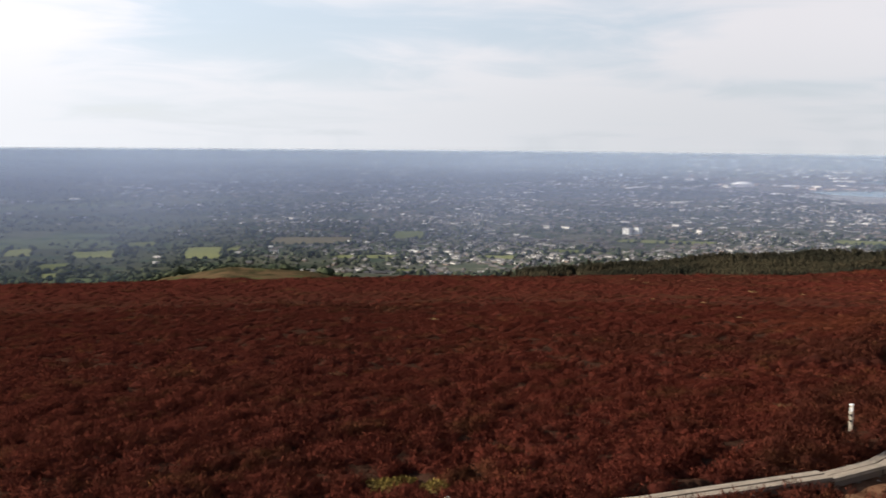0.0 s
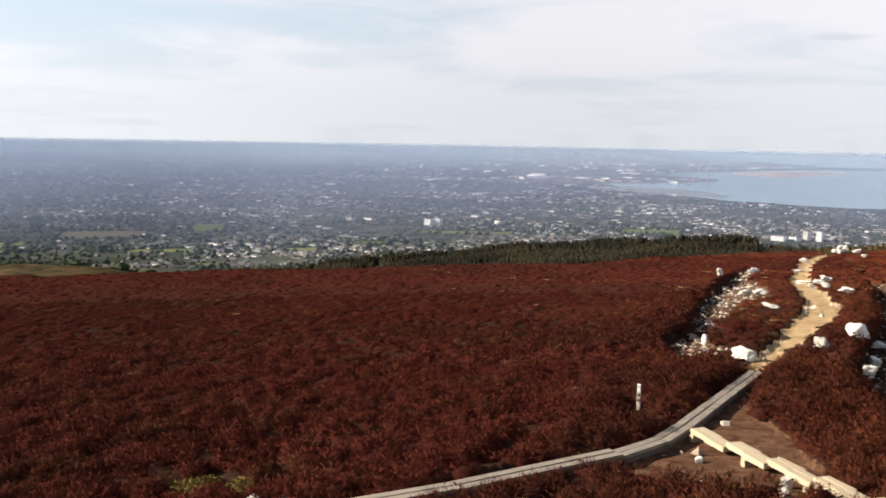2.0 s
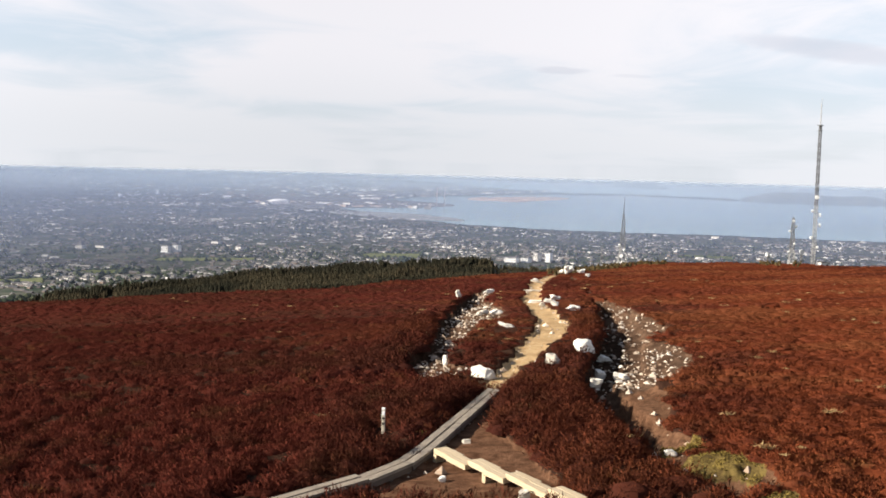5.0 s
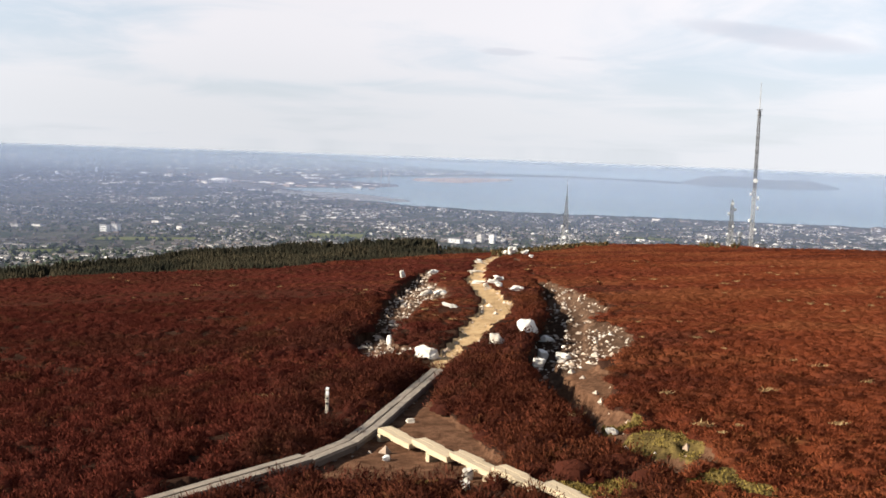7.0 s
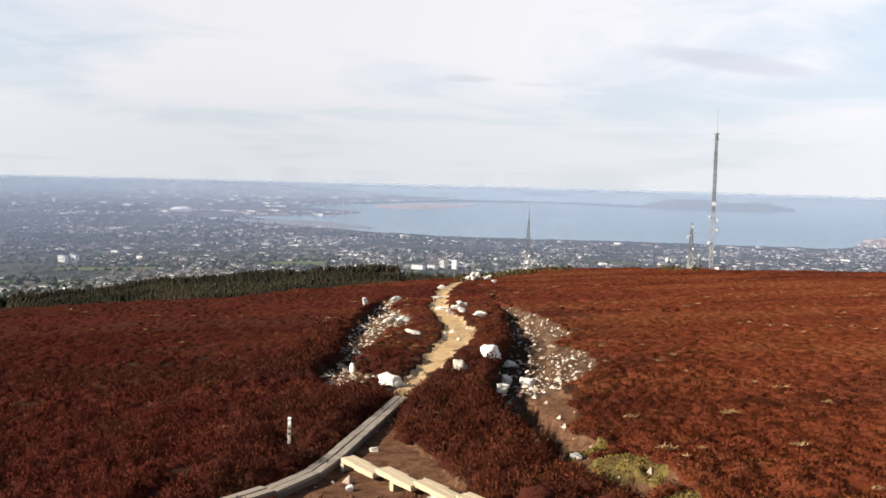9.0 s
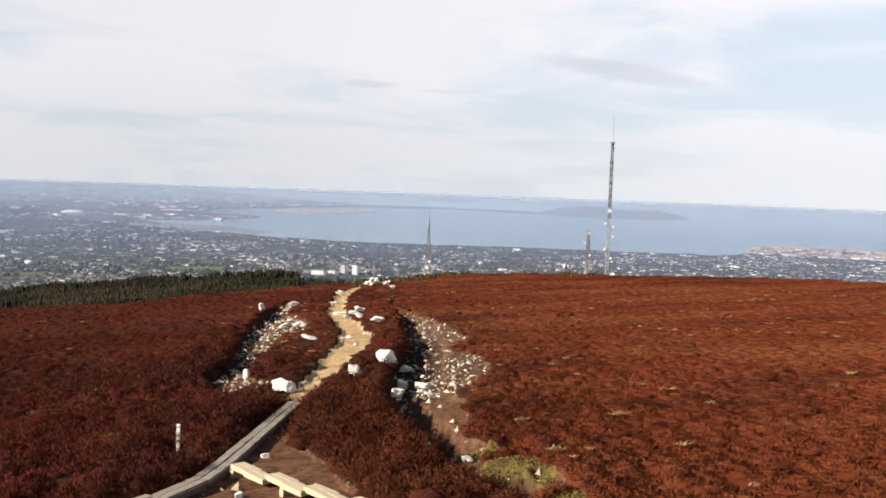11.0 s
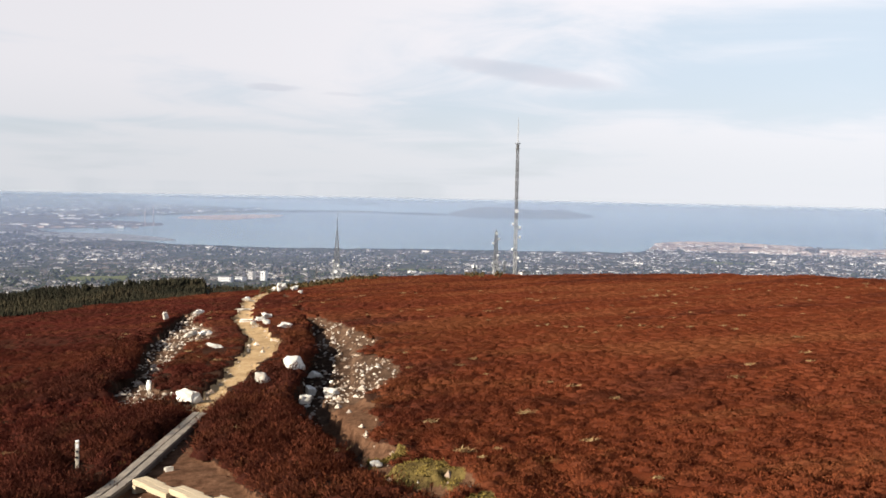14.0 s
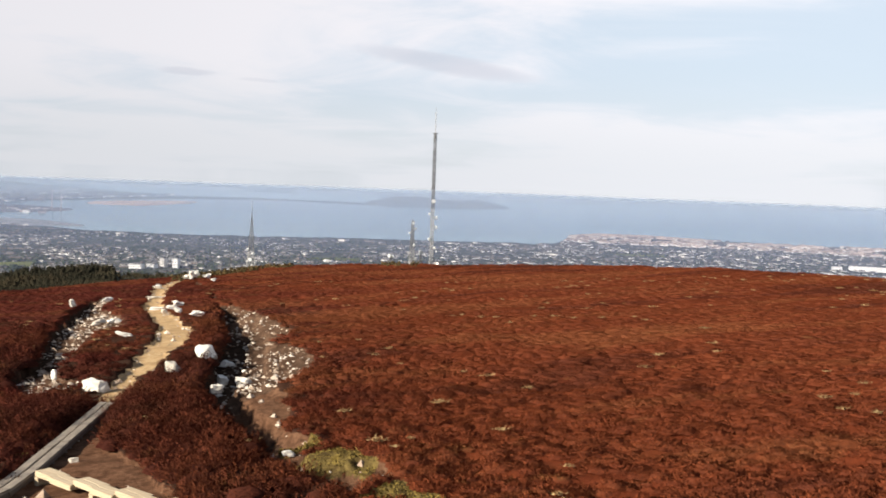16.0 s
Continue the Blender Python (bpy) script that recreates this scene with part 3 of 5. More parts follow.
def build_ground():
    az = np.concatenate([np.linspace(-180, -66, 26)[:-1], np.linspace(-66, -48, 12)[:-1], np.linspace(-48, 58, 620),
                         np.linspace(58, 76, 12)[1:], np.linspace(76, 180, 24)[1:-1]])
    rad = np.concatenate([np.linspace(0.4, 18, 16)[:-1], np.geomspace(18, 150, 270)[:-1], np.geomspace(150, 460, 75)[:-1],
                          np.geomspace(460, 4990, 60)])
    a = np.radians(az)
    x, y = -rad[:, None] * np.sin(a)[None], rad[:, None] * np.cos(a)[None]
    z = hill_z(x, y)
    trail, stones, dirt, moss = worn(x, y)
    v = np.stack([x, y, z], -1).reshape(-1, 3)
    faces = grid_faces(len(rad), len(az), True)[:, ::-1]
    n = len(v)
    v = np.concatenate([v, [[0, 0, float(z[0].mean())]]])
    fan = np.stack([np.full(len(az), n), (np.arange(len(az)) + 1) % len(az), np.arange(len(az))], -1)
    me = mesh_of("ground", v, [faces, fan[:, ::-1]], GROUND, True)
    r = np.hypot(x, y)
    azd = np.degrees(np.arctan2(-x, y))
    blank = lambda q: np.append(np.asarray(q, float).ravel(), 0)
    values(me, "trail", blank(trail))
    bracken = (azd > 31) & (azd < 48) & (r > 180)
    values(me, "dirt", blank(0.0 + (stones | dirt | near_line(x, y, WALK_LINE, 0.6) | near_line(x, y, STEP_LINE, 0.6))))
    values(me, "bracken", blank(bracken & (r < 560)))
    # strip as wide as the shadow the west bank throws on the floor
    bank_shade = ~worn(x - np.where(x < 2, 1.0, np.interp(y, (50, 58, 72, 80), (1.4, 2.4, 2.4, 1.2))) * np.clip((115 - y) / 20, 0.1, 1), y)[1]
    values(me, "scree", blank(stones & (y > 47) & ~bank_shade))
    values(me, "bank_shade", blank(stones & bank_shade & (y > 36)))
    values(me, "moss", blank(moss))
    start = np.where((azd > 31) & (azd < 48), 520, 290)
    values(me, "lowland", blank(np.clip((r - start) / 40, 0, 1)))
    values(me, "town", blank(town_cover(x, y)))
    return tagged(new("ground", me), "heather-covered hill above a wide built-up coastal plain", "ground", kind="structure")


build_ground()


def build_sea():
    az = np.linspace(-64, 9.6, 160)
    shore = np.interp(az, (-64, -41, -36.9, -32.5, -28, -24.9, -24, -15, -7, -2, 2.6, 6, 8.9, 9.6),
                      (-2.7, -2.7, -2.76, -2.73, -2.65, -2.86, -3.3, -3.42, -3.45, -3.41, -3.24, -2.89, -2.55, -2.3))
    near = np.array([reach(a, e).xy.length for a, e in zip(az, shore)]) * (1 + (fbm(az * 0.7, az * 0, 3, 3) - 0.5) * 0.03)
    k = np.linspace(0, 1, 40)[:, None]
    r = near[None] * (1 - k) + 4940 * k
    a = np.radians(az)[None]
    x, y = -r * np.sin(a), r * np.cos(a)
    z = ground_z(x, y) + 0.9
    me = mesh_of("sea", np.stack([x, y, z], -1).reshape(-1, 3), grid_faces(40, 160)[:, ::-1], SEA, True)
    tagged(new("sea", me), "calm pale blue water of a wide bay", "sea", kind="structure")


build_sea()


def land_strip(name, label, azs, lows, highs, rise, mat, seed=0, rough=0.4, kind="structure", category="land"):
    """A piece of far coast lying on the water: from az to az, between two elevations, rising to a ridge."""
    az = np.linspace(azs[0], azs[-1], 60)
    order = np.argsort(azs)
    lo = np.interp(az, np.array(azs)[order], np.array(lows)[order])
    hi = np.interp(az, np.array(azs)[order], np.array(highs)[order])
    r0 = np.array([reach(a, e).xy.length for a, e in zip(az, lo)])
    r1 = np.array([reach(a, e).xy.length for a, e in zip(az, hi)])
    k = np.linspace(0, 1, 18)[:, None]
    r = r0[None] * (1 - k) + r1[None] * k
    a = np.radians(az)[None]
    x, y = -r * np.sin(a), r * np.cos(a)
    ends = np.clip(np.minimum(az - az.min(), az.max() - az) / (np.ptp(az) * 0.22), 0, 1)[None]
    body = np.sin(math.pi * k) ** 0.6 * ends ** 0.7
    z = ground_z(x, y) - 0.5 + 2.2 * np.minimum(1, body * 4) + rise * body * (1 - rough + 2 * rough * fbm(x / 120, y / 120, seed, 3))
    me = mesh_of(name, np.stack([x, y, z], -1).reshape(-1, 3), grid_faces(18, 60), mat, True)
    return tagged(new(name, me), label, category, kind=kind)


land_strip("far_shore", "low hazy shore beyond the bay", (16, 9.6, 6, 2.6, -3, -7, -13), (-2.05, -2.05, -1.95, -1.75, -1.50, -1.42, -1.45), (-0.7, -0.7, -0.75, -1.0, -1.33, -1.32, -1.38), 1.4, FARLAND, 5)
land_strip("sand_island", "pale sandbank island on the far side of the bay", (1.7, -1.2, -4.1), (-1.90, -1.95, -1.70), (-1.78, -1.64, -1.60), 1, SAND, 7)
land_strip("harbour_spit", "low harbour land with quays running into the bay", (13.5, 10, 7, 4.5, 2.2), (-2.62, -2.60, -2.5, -2.42, -2.28), (-1.9, -1.9, -1.95, -2.05, -2.15), 1, QUAY, 9)
land_strip("tidal_flat", "wet grey-brown tidal sand at the edge of the bay", (9.4, 7.0, 4.5, 1.6), (-2.80, -2.95, -3.10, -3.14), (-2.64, -2.70, -2.76, -3.02), 0.2, WET_SAND, 15, 0.2)
land_strip("harbour_beach", "pale sand and harbour wall along the near point", (-24.6, -26.5, -29, -32.5), (-2.92, -2.78, -2.74, -2.80), (-2.76, -2.62, -2.61, -2.70), 0.4, SAND, 16, 0.3)
land_strip("headland", "dark humped headland across the bay", (-13.2, -14.6, -17, -19.5, -21.4), (-1.5, -1.56, -1.55, -1.52, -1.45), (-1.30, -1.27, -1.27, -1.27, -1.36), 21, HEADLAND, 11)
land_strip("headland_neck", "low neck of land joining the headland to the shore", (-10.5, -11.8, -13.2), (-1.47, -1.49, -1.52), (-1.36, -1.38, -1.42), 3, HEADLAND, 12)
land_strip("far_island", "small far island on the horizon", (-6.4, -7.9, -9.4), (-0.96, -0.98, -0.96), (-0.86, -0.86, -0.86), 13, HEADLAND, 13)


def build_haze():
    """Thin sloping sheets standing in for haze, one behind another, from the hill's foot to the horizon, each rising
    away from the hill.
    """
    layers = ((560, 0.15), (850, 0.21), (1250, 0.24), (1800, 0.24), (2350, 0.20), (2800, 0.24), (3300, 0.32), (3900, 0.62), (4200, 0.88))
    lean = 6.0
    for k, (r, thick) in enumerate(layers):
        az = np.linspace(-180, 180, 240, endpoint=False)
        far, last = r > 3800, r == 3900
        hh = np.linspace(0, 1, 48)[:, None] ** (0.4 if last else 1.0)
        foot = r * (1 + (vnoise(az * 0.05, az * 0, 90 + k) - 0.5) * (0.0 if far else 0.10) * np.clip((170 - np.abs(az)) / 40, 0, 1))[None]
        # flat, not curved, towards the east; the far haze is one long sheet
        if far:
            foot = np.minimum(foot / np.cos(np.radians(np.clip(az + 24, -50, 60)))[None], 4640 - 10 * (9 - k))
        else:
            foot = foot / np.cos(np.radians(np.clip(-25 - az, 0, 50)))[None]
        a = np.radians(az)[None]
        g = ground_z(-foot * np.sin(a), foot * np.cos(a)) - 2
        z = g * (1 - hh) + (EYE + foot * (0.002 if last else -0.0098)) * hh
        rr = foot + lean * (z - g)
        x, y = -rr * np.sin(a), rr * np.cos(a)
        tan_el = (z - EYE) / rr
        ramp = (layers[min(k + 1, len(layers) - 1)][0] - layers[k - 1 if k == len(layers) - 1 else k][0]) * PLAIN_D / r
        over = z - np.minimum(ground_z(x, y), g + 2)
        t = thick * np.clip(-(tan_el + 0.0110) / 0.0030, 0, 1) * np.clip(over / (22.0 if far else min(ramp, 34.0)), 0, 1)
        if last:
            # the palest tint lies just at the horizon, painting the melt into the sky
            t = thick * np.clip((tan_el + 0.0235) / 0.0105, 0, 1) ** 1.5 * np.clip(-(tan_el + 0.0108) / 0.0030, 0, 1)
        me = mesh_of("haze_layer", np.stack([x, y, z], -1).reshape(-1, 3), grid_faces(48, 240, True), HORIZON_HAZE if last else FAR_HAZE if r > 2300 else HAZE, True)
        # slightly thinner over the open sea than over the land
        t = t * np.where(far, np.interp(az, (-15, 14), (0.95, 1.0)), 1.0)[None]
        # and thickened towards the sun, where haze looks stronger
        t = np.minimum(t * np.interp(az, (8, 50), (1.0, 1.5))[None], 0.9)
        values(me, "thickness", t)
        tagged(new("haze_layer", me), "thin pale blue sheet standing in for distant haze", "haze", kind="structure")


build_haze()


# ---- builders ----
def empty(name, m, label, category, group="", kind=""):
    ob = new(name)
    ob.empty_display_size = 0.2
    ob.matrix_world = m
    return tagged(ob, label, category, group, kind)


def part(name, bm, mat, parent, label="", m=None):
    """A bmesh (or a ready mesh) as one mesh object under a thing or a part."""
    if isinstance(bm, bmesh.types.BMesh):
        me = bpy.data.meshes.new(name)
        bm.to_mesh(me)
        bm.free()
        me.materials.append(mat)
    else:
        me = bm
    ob = new(name, me)
    ob.parent = parent
    if m is not None:
        ob.matrix_basis = m
    return tagged(ob, label)


def block(sx, sy, sz, at=(0, 0, 0), bevel=0.0, bm=None, m=None):
    """A box resting on at, with bevelled edges."""
    own = bmesh.new()
    bmesh.ops.create_cube(own, size=1)
    bmesh.ops.scale(own, vec=(sx, sy, sz), verts=own.verts)
    if bevel:
        bmesh.ops.bevel(own, geom=own.edges[:], offset=bevel, segments=2, affect="EDGES", profile=0.6)
    bmesh.ops.translate(own, vec=(at[0], at[1], at[2] + sz / 2), verts=own.verts)
    if m is not None:
        bmesh.ops.transform(own, matrix=m, verts=own.verts)
    if bm is None:
        return own
    me = bpy.data.meshes.new("tmp")
    own.to_mesh(me)
    own.free()
    bm.from_mesh(me)
    bpy.data.meshes.remove(me)
    return bm


def rod(bm, a, b, r0, r1=None, sides=6):
    a, b = Vector(a), Vector(b)
    d = b - a
    m = Matrix.Translation((a + b) / 2) @ d.to_track_quat("Z", "Y").to_matrix().to_4x4()
    bmesh.ops.create_cone(bm, cap_ends=True, segments=sides, radius1=r0, radius2=r0 if r1 is None else r1, depth=d.length, matrix=m)
    return bm


def rock_mesh(name, seed, mat, subdivisions=3, flat=0.65, rough=0.35):
    """A broken, angular stone about 1 m across."""
    bm = bmesh.new()
    bmesh.ops.create_icosphere(bm, subdivisions=subdivisions, radius=0.72)
    rng = random.Random(seed)
    cuts = [(Vector((rng.uniform(-1, 1), rng.uniform(-1, 1), rng.uniform(-0.6, 1))).normalized(), rng.uniform(0.38, 0.52)) for _ in range(8)]
    # broken along rough beds: a block rather than a ball
    cuts += [(Vector([s if j == i else rng.uniform(-0.3, 0.3) for j in range(3)]).normalized(), rng.uniform(0.32, 0.46)) for i in range(3) for s in (-1, 1)]
    for v in bm.verts:
        p = v.co.copy()
        for n, d in cuts:
            over = p.dot(n) - d
            if over > 0:
                p -= n * over * 0.92
        p += p.normalized() * (noise.noise(p * 2.6 + Vector((seed, 0, 0))) * 0.30 * rough + noise.noise(p * 7 + Vector((seed, 5, 0))) * 0.10 * rough)
        v.co = Vector((p.x, p.y, p.z * flat))
    me = bpy.data.meshes.new(name)
    bm.to_mesh(me)
    bm.free()
    me.materials.append(mat)
    return me


def at_hill(x, y, dz=0.0):
    return Vector((x, y, float(hill_z(np.array([x]), np.array([y]))[0]) + dz))


# ---- heather ----
TALL = ((-9.0, 23.0), (-5.5, 27.0), (-6.0, 40.0), (-2.0, 50.0), (1.0, 47.0), (4.0, 60.0), (6.0, 62.0), (4.0, 50.0), (3.9, 46.0), (4.5, 37.0), (5.2, 31.0), (6.2, 27.0), (6.6, 22.0))


BANK_E = ((3.0, 44.0), (4.4, 49.0), (6.0, 57.0), (7.2, 66.0), (7.6, 76.0), (8.4, 90.0), (7.0, 90.0), (6.2, 78.0), (5.4, 68.0), (4.0, 58.0))
BANK_W = ((-7.5, 50.0), (-4.4, 51.0), (-4.2, 66.0), (-5.0, 85.0), (-7.0, 85.0), (-6.8, 66.0))


def build_heather(name, label, count, r0, r1, sprigs, size, length, width, seed, body_shade, bulk=1.0):
    """Bushes of heather side by side, each a rounded cushion bristling with short sprigs."""
    rng = np.random.default_rng(seed)
    r = np.sqrt(rng.uniform(r0 * r0, r1 * r1, count))
    az = np.radians(rng.uniform(-47, 57, count))
    x, y = -r * np.sin(az), r * np.cos(az)
    rim = np.interp(np.degrees(az), RIM_AZ, RIM_R)
    thin = fbm(x * 0.22, y * 0.22, 55, 3)
    tall = inside(x, y, TALL) | inside(x, y, BANK_E) | inside(x, y, BANK_W)
    # rank and bushy to the west and by the path, low and even on the eastern slope
    rank = np.where(tall, 1.0, np.clip(0.45 - 1.1 * x / (y + 8), 0.0, 0.52) * np.interp(r, (30, 80), (1.0, 0.5)))
    keep = heather_cover(x, y) & (r < rim + 8) & (rng.uniform(0, 1, count) < np.where(tall, 0.85, 1 - 0.25 * rank))
    keep &= fbm(x * 0.6, y * 0.45, 57, 3) > 0.17 + 0.13 * rank
    x, y, thin, rank, tall = x[keep], y[keep], thin[keep], rank[keep], tall[keep]
    z = hill_z(x, y)
    n = len(x)
    big = size * (rng.uniform(0.6, 1.15, n) + rank * rng.uniform(0, 0.55, n) ** 1.5) * (0.65 + 0.7 * thin) * np.where(inside(x, y, BANK_E), 1.45, np.where(tall, 1.2, 1.0))
    big *= np.where(heather_cover(x + 0.5, y) & heather_cover(x - 0.5, y) | inside(x, y, BANK_E) | inside(x, y, BANK_W), 1.0, 0.72)
    high = ((0.24 + 0.74 * rank) * np.interp(np.hypot(x, y), (50, 100), (1.0, 0.6)))[:, None, None]
    s = rng.uniform(0, 2 * math.pi, (n, sprigs))
    up = rng.uniform(0.0, 1.0, (n, sprigs))
    flat = np.sqrt(1 - up * up)
    out = np.stack([np.cos(s) * flat, np.sin(s) * flat, up], -1)
    lump = 1 + 0.22 * np.sin(s * 3 + rng.uniform(0, 6, (n, 1))) * flat
    shell = big[:, None, None] * rng.uniform(0.72, 1.06, (n, sprigs, 1)) * lump[..., None]
    foot = np.stack([x, y, z - 0.03], -1)[:, None] + out * shell * np.concatenate([np.ones_like(high), np.ones_like(high), high], -1)
    aim = out * np.array([0.75, 0.75, 0.45]) + np.array([0, 0, 0.42]) + rng.normal(0, 0.34, (n, sprigs, 3))
    even = np.interp(np.hypot(x, y) + 25 * (0.5 - rank), (30, 75), (0, 1))[:, None, None] * np.where(tall, 0.5, 1.0)[:, None, None]
    tip = foot + aim * (length * rng.uniform(0.6, 1.4, (n, sprigs, 1))) * (1 - 0.4 * even) * (0.55 + 0.45 * np.clip(2 * rank, 0, 1))[:, None, None]
    lie = out * np.array([0.85, 0.85, 0.45]) * (1 - 0.6 * even) + np.array([0, 0, 0.40]) * (1 + even) + rng.normal(0, 0.33, (n, sprigs, 3)) * (1 - 0.65 * even)
    lie /= np.linalg.norm(lie, axis=-1, keepdims=True)
    side = np.cross(aim, lie + rng.normal(0, 0.38, (n, sprigs, 3)))
    side *= width * rng.uniform(0.6, 1.3, (n, sprigs, 1)) / np.maximum(np.linalg.norm(side, axis=-1, keepdims=True), 1e-4)
    v = np.stack([foot - aim * length * 0.25, (foot + tip) / 2 + side, tip - side * 0.2], 2).reshape(-1, 3)
    f = np.arange(len(v)).reshape(-1, 3)
    lie = np.repeat(lie.reshape(-1, 3), 3, 0)
    # the woody body of each bush, its colour carrying the shade among the sprigs
    q = rng.uniform(0, 1, (n, 1)) + np.arange(6)[None] * math.tau / 6
    wob = rng.uniform(0.72, 1.0, (n, 2, 6))
    hi = big[:, None] * high[:, :, 0]
    ring = lambda k, rad, rise: np.stack([x[:, None] + np.cos(q) * rad * big[:, None] * wob[:, k], y[:, None] + np.sin(q) * rad * big[:, None] * wob[:, k], z[:, None] + rise * hi * wob[:, k] + 0 * q], -1)
    nrm = lambda rise: np.stack([np.cos(q), np.sin(q), rise + 0 * q], -1) / math.hypot(1, rise)
    body = np.concatenate([ring(0, 0.95, -0.25), ring(1, 0.62, 0.32 * bulk), np.stack([x, y, z + 0.50 * bulk * hi[:, 0]], -1)[:, None]], 1)
    face = np.concatenate([nrm(0.4), nrm(1.2), np.tile(np.array([[[0, 0, 1.0]]]), (n, 1, 1))], 1)
    i6 = np.arange(6)
    tri = np.concatenate([np.stack([i6, (i6 + 1) % 6, 6 + i6], -1), np.stack([(i6 + 1) % 6, 6 + (i6 + 1) % 6, 6 + i6], -1), np.stack([6 + i6, 6 + (i6 + 1) % 6, np.full(6, 12)], -1)])
    f = np.concatenate([f, (np.arange(n)[:, None, None] * 13 + tri[None]).reshape(-1, 3) + len(v)])
    v, lie = np.concatenate([v, body.reshape(-1, 3)]), np.concatenate([lie, face.reshape(-1, 3)])
    me = mesh_of(name, v, f, HEATHER)
    values(me, "body_shade", np.concatenate([np.zeros(n * sprigs * 3), np.repeat(body_shade + (0.78 - body_shade) * rank, 13)])[:len(v)])
    # taller clumps are tinted a darker brown
    clump_tint = np.where(inside(x, y, TALL), 0.48, np.where(tall, 0.3, 0.0)) * rng.uniform(0.5, 1.2, n)
    values(me, "clump_tint", np.concatenate([np.repeat(clump_tint, sprigs * 3), np.repeat(clump_tint, 13)]))
    me.attributes.new("lie", "FLOAT_VECTOR", "POINT").data.foreach_set("vector", lie.astype(np.float32).ravel())
    tagged(new(name, me), label, "heather", kind="stuff")


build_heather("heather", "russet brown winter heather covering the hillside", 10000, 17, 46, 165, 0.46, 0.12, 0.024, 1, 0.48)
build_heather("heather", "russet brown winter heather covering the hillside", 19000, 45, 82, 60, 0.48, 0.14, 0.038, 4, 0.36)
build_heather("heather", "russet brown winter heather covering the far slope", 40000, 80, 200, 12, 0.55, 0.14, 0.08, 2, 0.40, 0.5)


def build_tufts():
    rng = np.random.default_rng(8)
    n0 = 420
    r = np.sqrt(rng.uniform(18 ** 2, 120 ** 2, n0))
    az = np.radians(rng.uniform(-46, 40, n0))
    x, y = -r * np.sin(az), r * np.cos(az)
    keep = heather_cover(x, y) & (fbm(x * 0.1, y * 0.1, 77, 3) + 0.004 * x > 0.52)
    x, y = x[keep], y[keep]
    n, b = len(x), 34
    z = hill_z(x, y) + 0.22
    s = rng.uniform(0, 2 * math.pi, (n, b))
    sz = rng.uniform(0.10, 0.26, n)[:, None]
    foot = np.stack([x[:, None] + np.cos(s) * sz * rng.uniform(0, 2.0, (n, b)), y[:, None] + np.sin(s) * sz * rng.uniform(0, 1.2, (n, b)), z[:, None] + 0 * s], -1)
    q = rng.uniform(0, 2 * math.pi, (n, b))
    tip = foot + np.stack([np.cos(q) * sz * 0.9, np.sin(q) * sz * 0.5, sz * rng.uniform(0.15, 0.7, (n, b))], -1)
    side = np.stack([-np.sin(s), np.cos(s), 0 * s], -1) * 0.035
    v = np.stack([foot - side, foot + side, tip], 2).reshape(-1, 3)
    k = np.arange(n * b)[:, None] * 3
    me = mesh_of("grass_tufts", v, k + np.array([[0, 1, 2]]), STRAW)
    tagged(new("grass_tufts", me), "bleached straw grass tufts among the heather", "grass", kind="stuff")


STRAW = plain_material("bleached_grass", (0.15, 0.085, 0.038), (0.26, 0.18, 0.088), 1.0, 0.9, 0.1, per_island=True)
build_tufts()


def build_moss():
    rng = np.random.default_rng(18)
    vs = []
    for poly in MOSSES:
        xs, ys = [p[0] for p in poly], [p[1] for p in poly]
        x, y = rng.uniform(min(xs) - 0.4, max(xs) + 0.4, 1300), rng.uniform(min(ys) - 0.4, max(ys) + 0.4, 1300)
        k = worn(x, y)[3]
        x, y = x[k], y[k]
        z = hill_z(x, y)
        a = rng.uniform(0, 2 * math.pi, len(x))
        h = rng.uniform(0.03, 0.11, len(x))
        d = np.stack([np.cos(a), np.sin(a), 0 * a], -1) * 0.035
        f = np.stack([x, y, z], -1)
        vs.append(np.stack([f - d, f + d, f + np.stack([np.sin(a) * h * 0.7, np.cos(a) * h * 0.7, h], -1)], 1).reshape(-1, 3))
    v = np.concatenate(vs)
    me = mesh_of("moss_grass", v, np.arange(len(v)).reshape(-1, 3), MOSSY)
    tagged(new("moss_grass", me), "yellow-green mossy grass in damp hollows", "grass", kind="stuff")


MOSSY = plain_material("mossy_grass", (0.066, 0.047, 0.014), (0.175, 0.128, 0.036), 1.0, 0.9, 0.1, per_island=True)
build_moss()


# ---- boardwalks ----
def plank_mesh(name, length, width, thick, mat, seed):
    bm = block(length, width, thick, (0, 0, 0), 0.012)
    rng = random.Random(seed)
    for v in bm.verts:
        v.co.z += rng.uniform(-0.004, 0.004)
        v.co.x += rng.uniform(-0.012, 0.012)
    me = bpy.data.meshes.new(name)
    bm.to_mesh(me)
    bm.free()
    me.materials.append(mat)
    return me


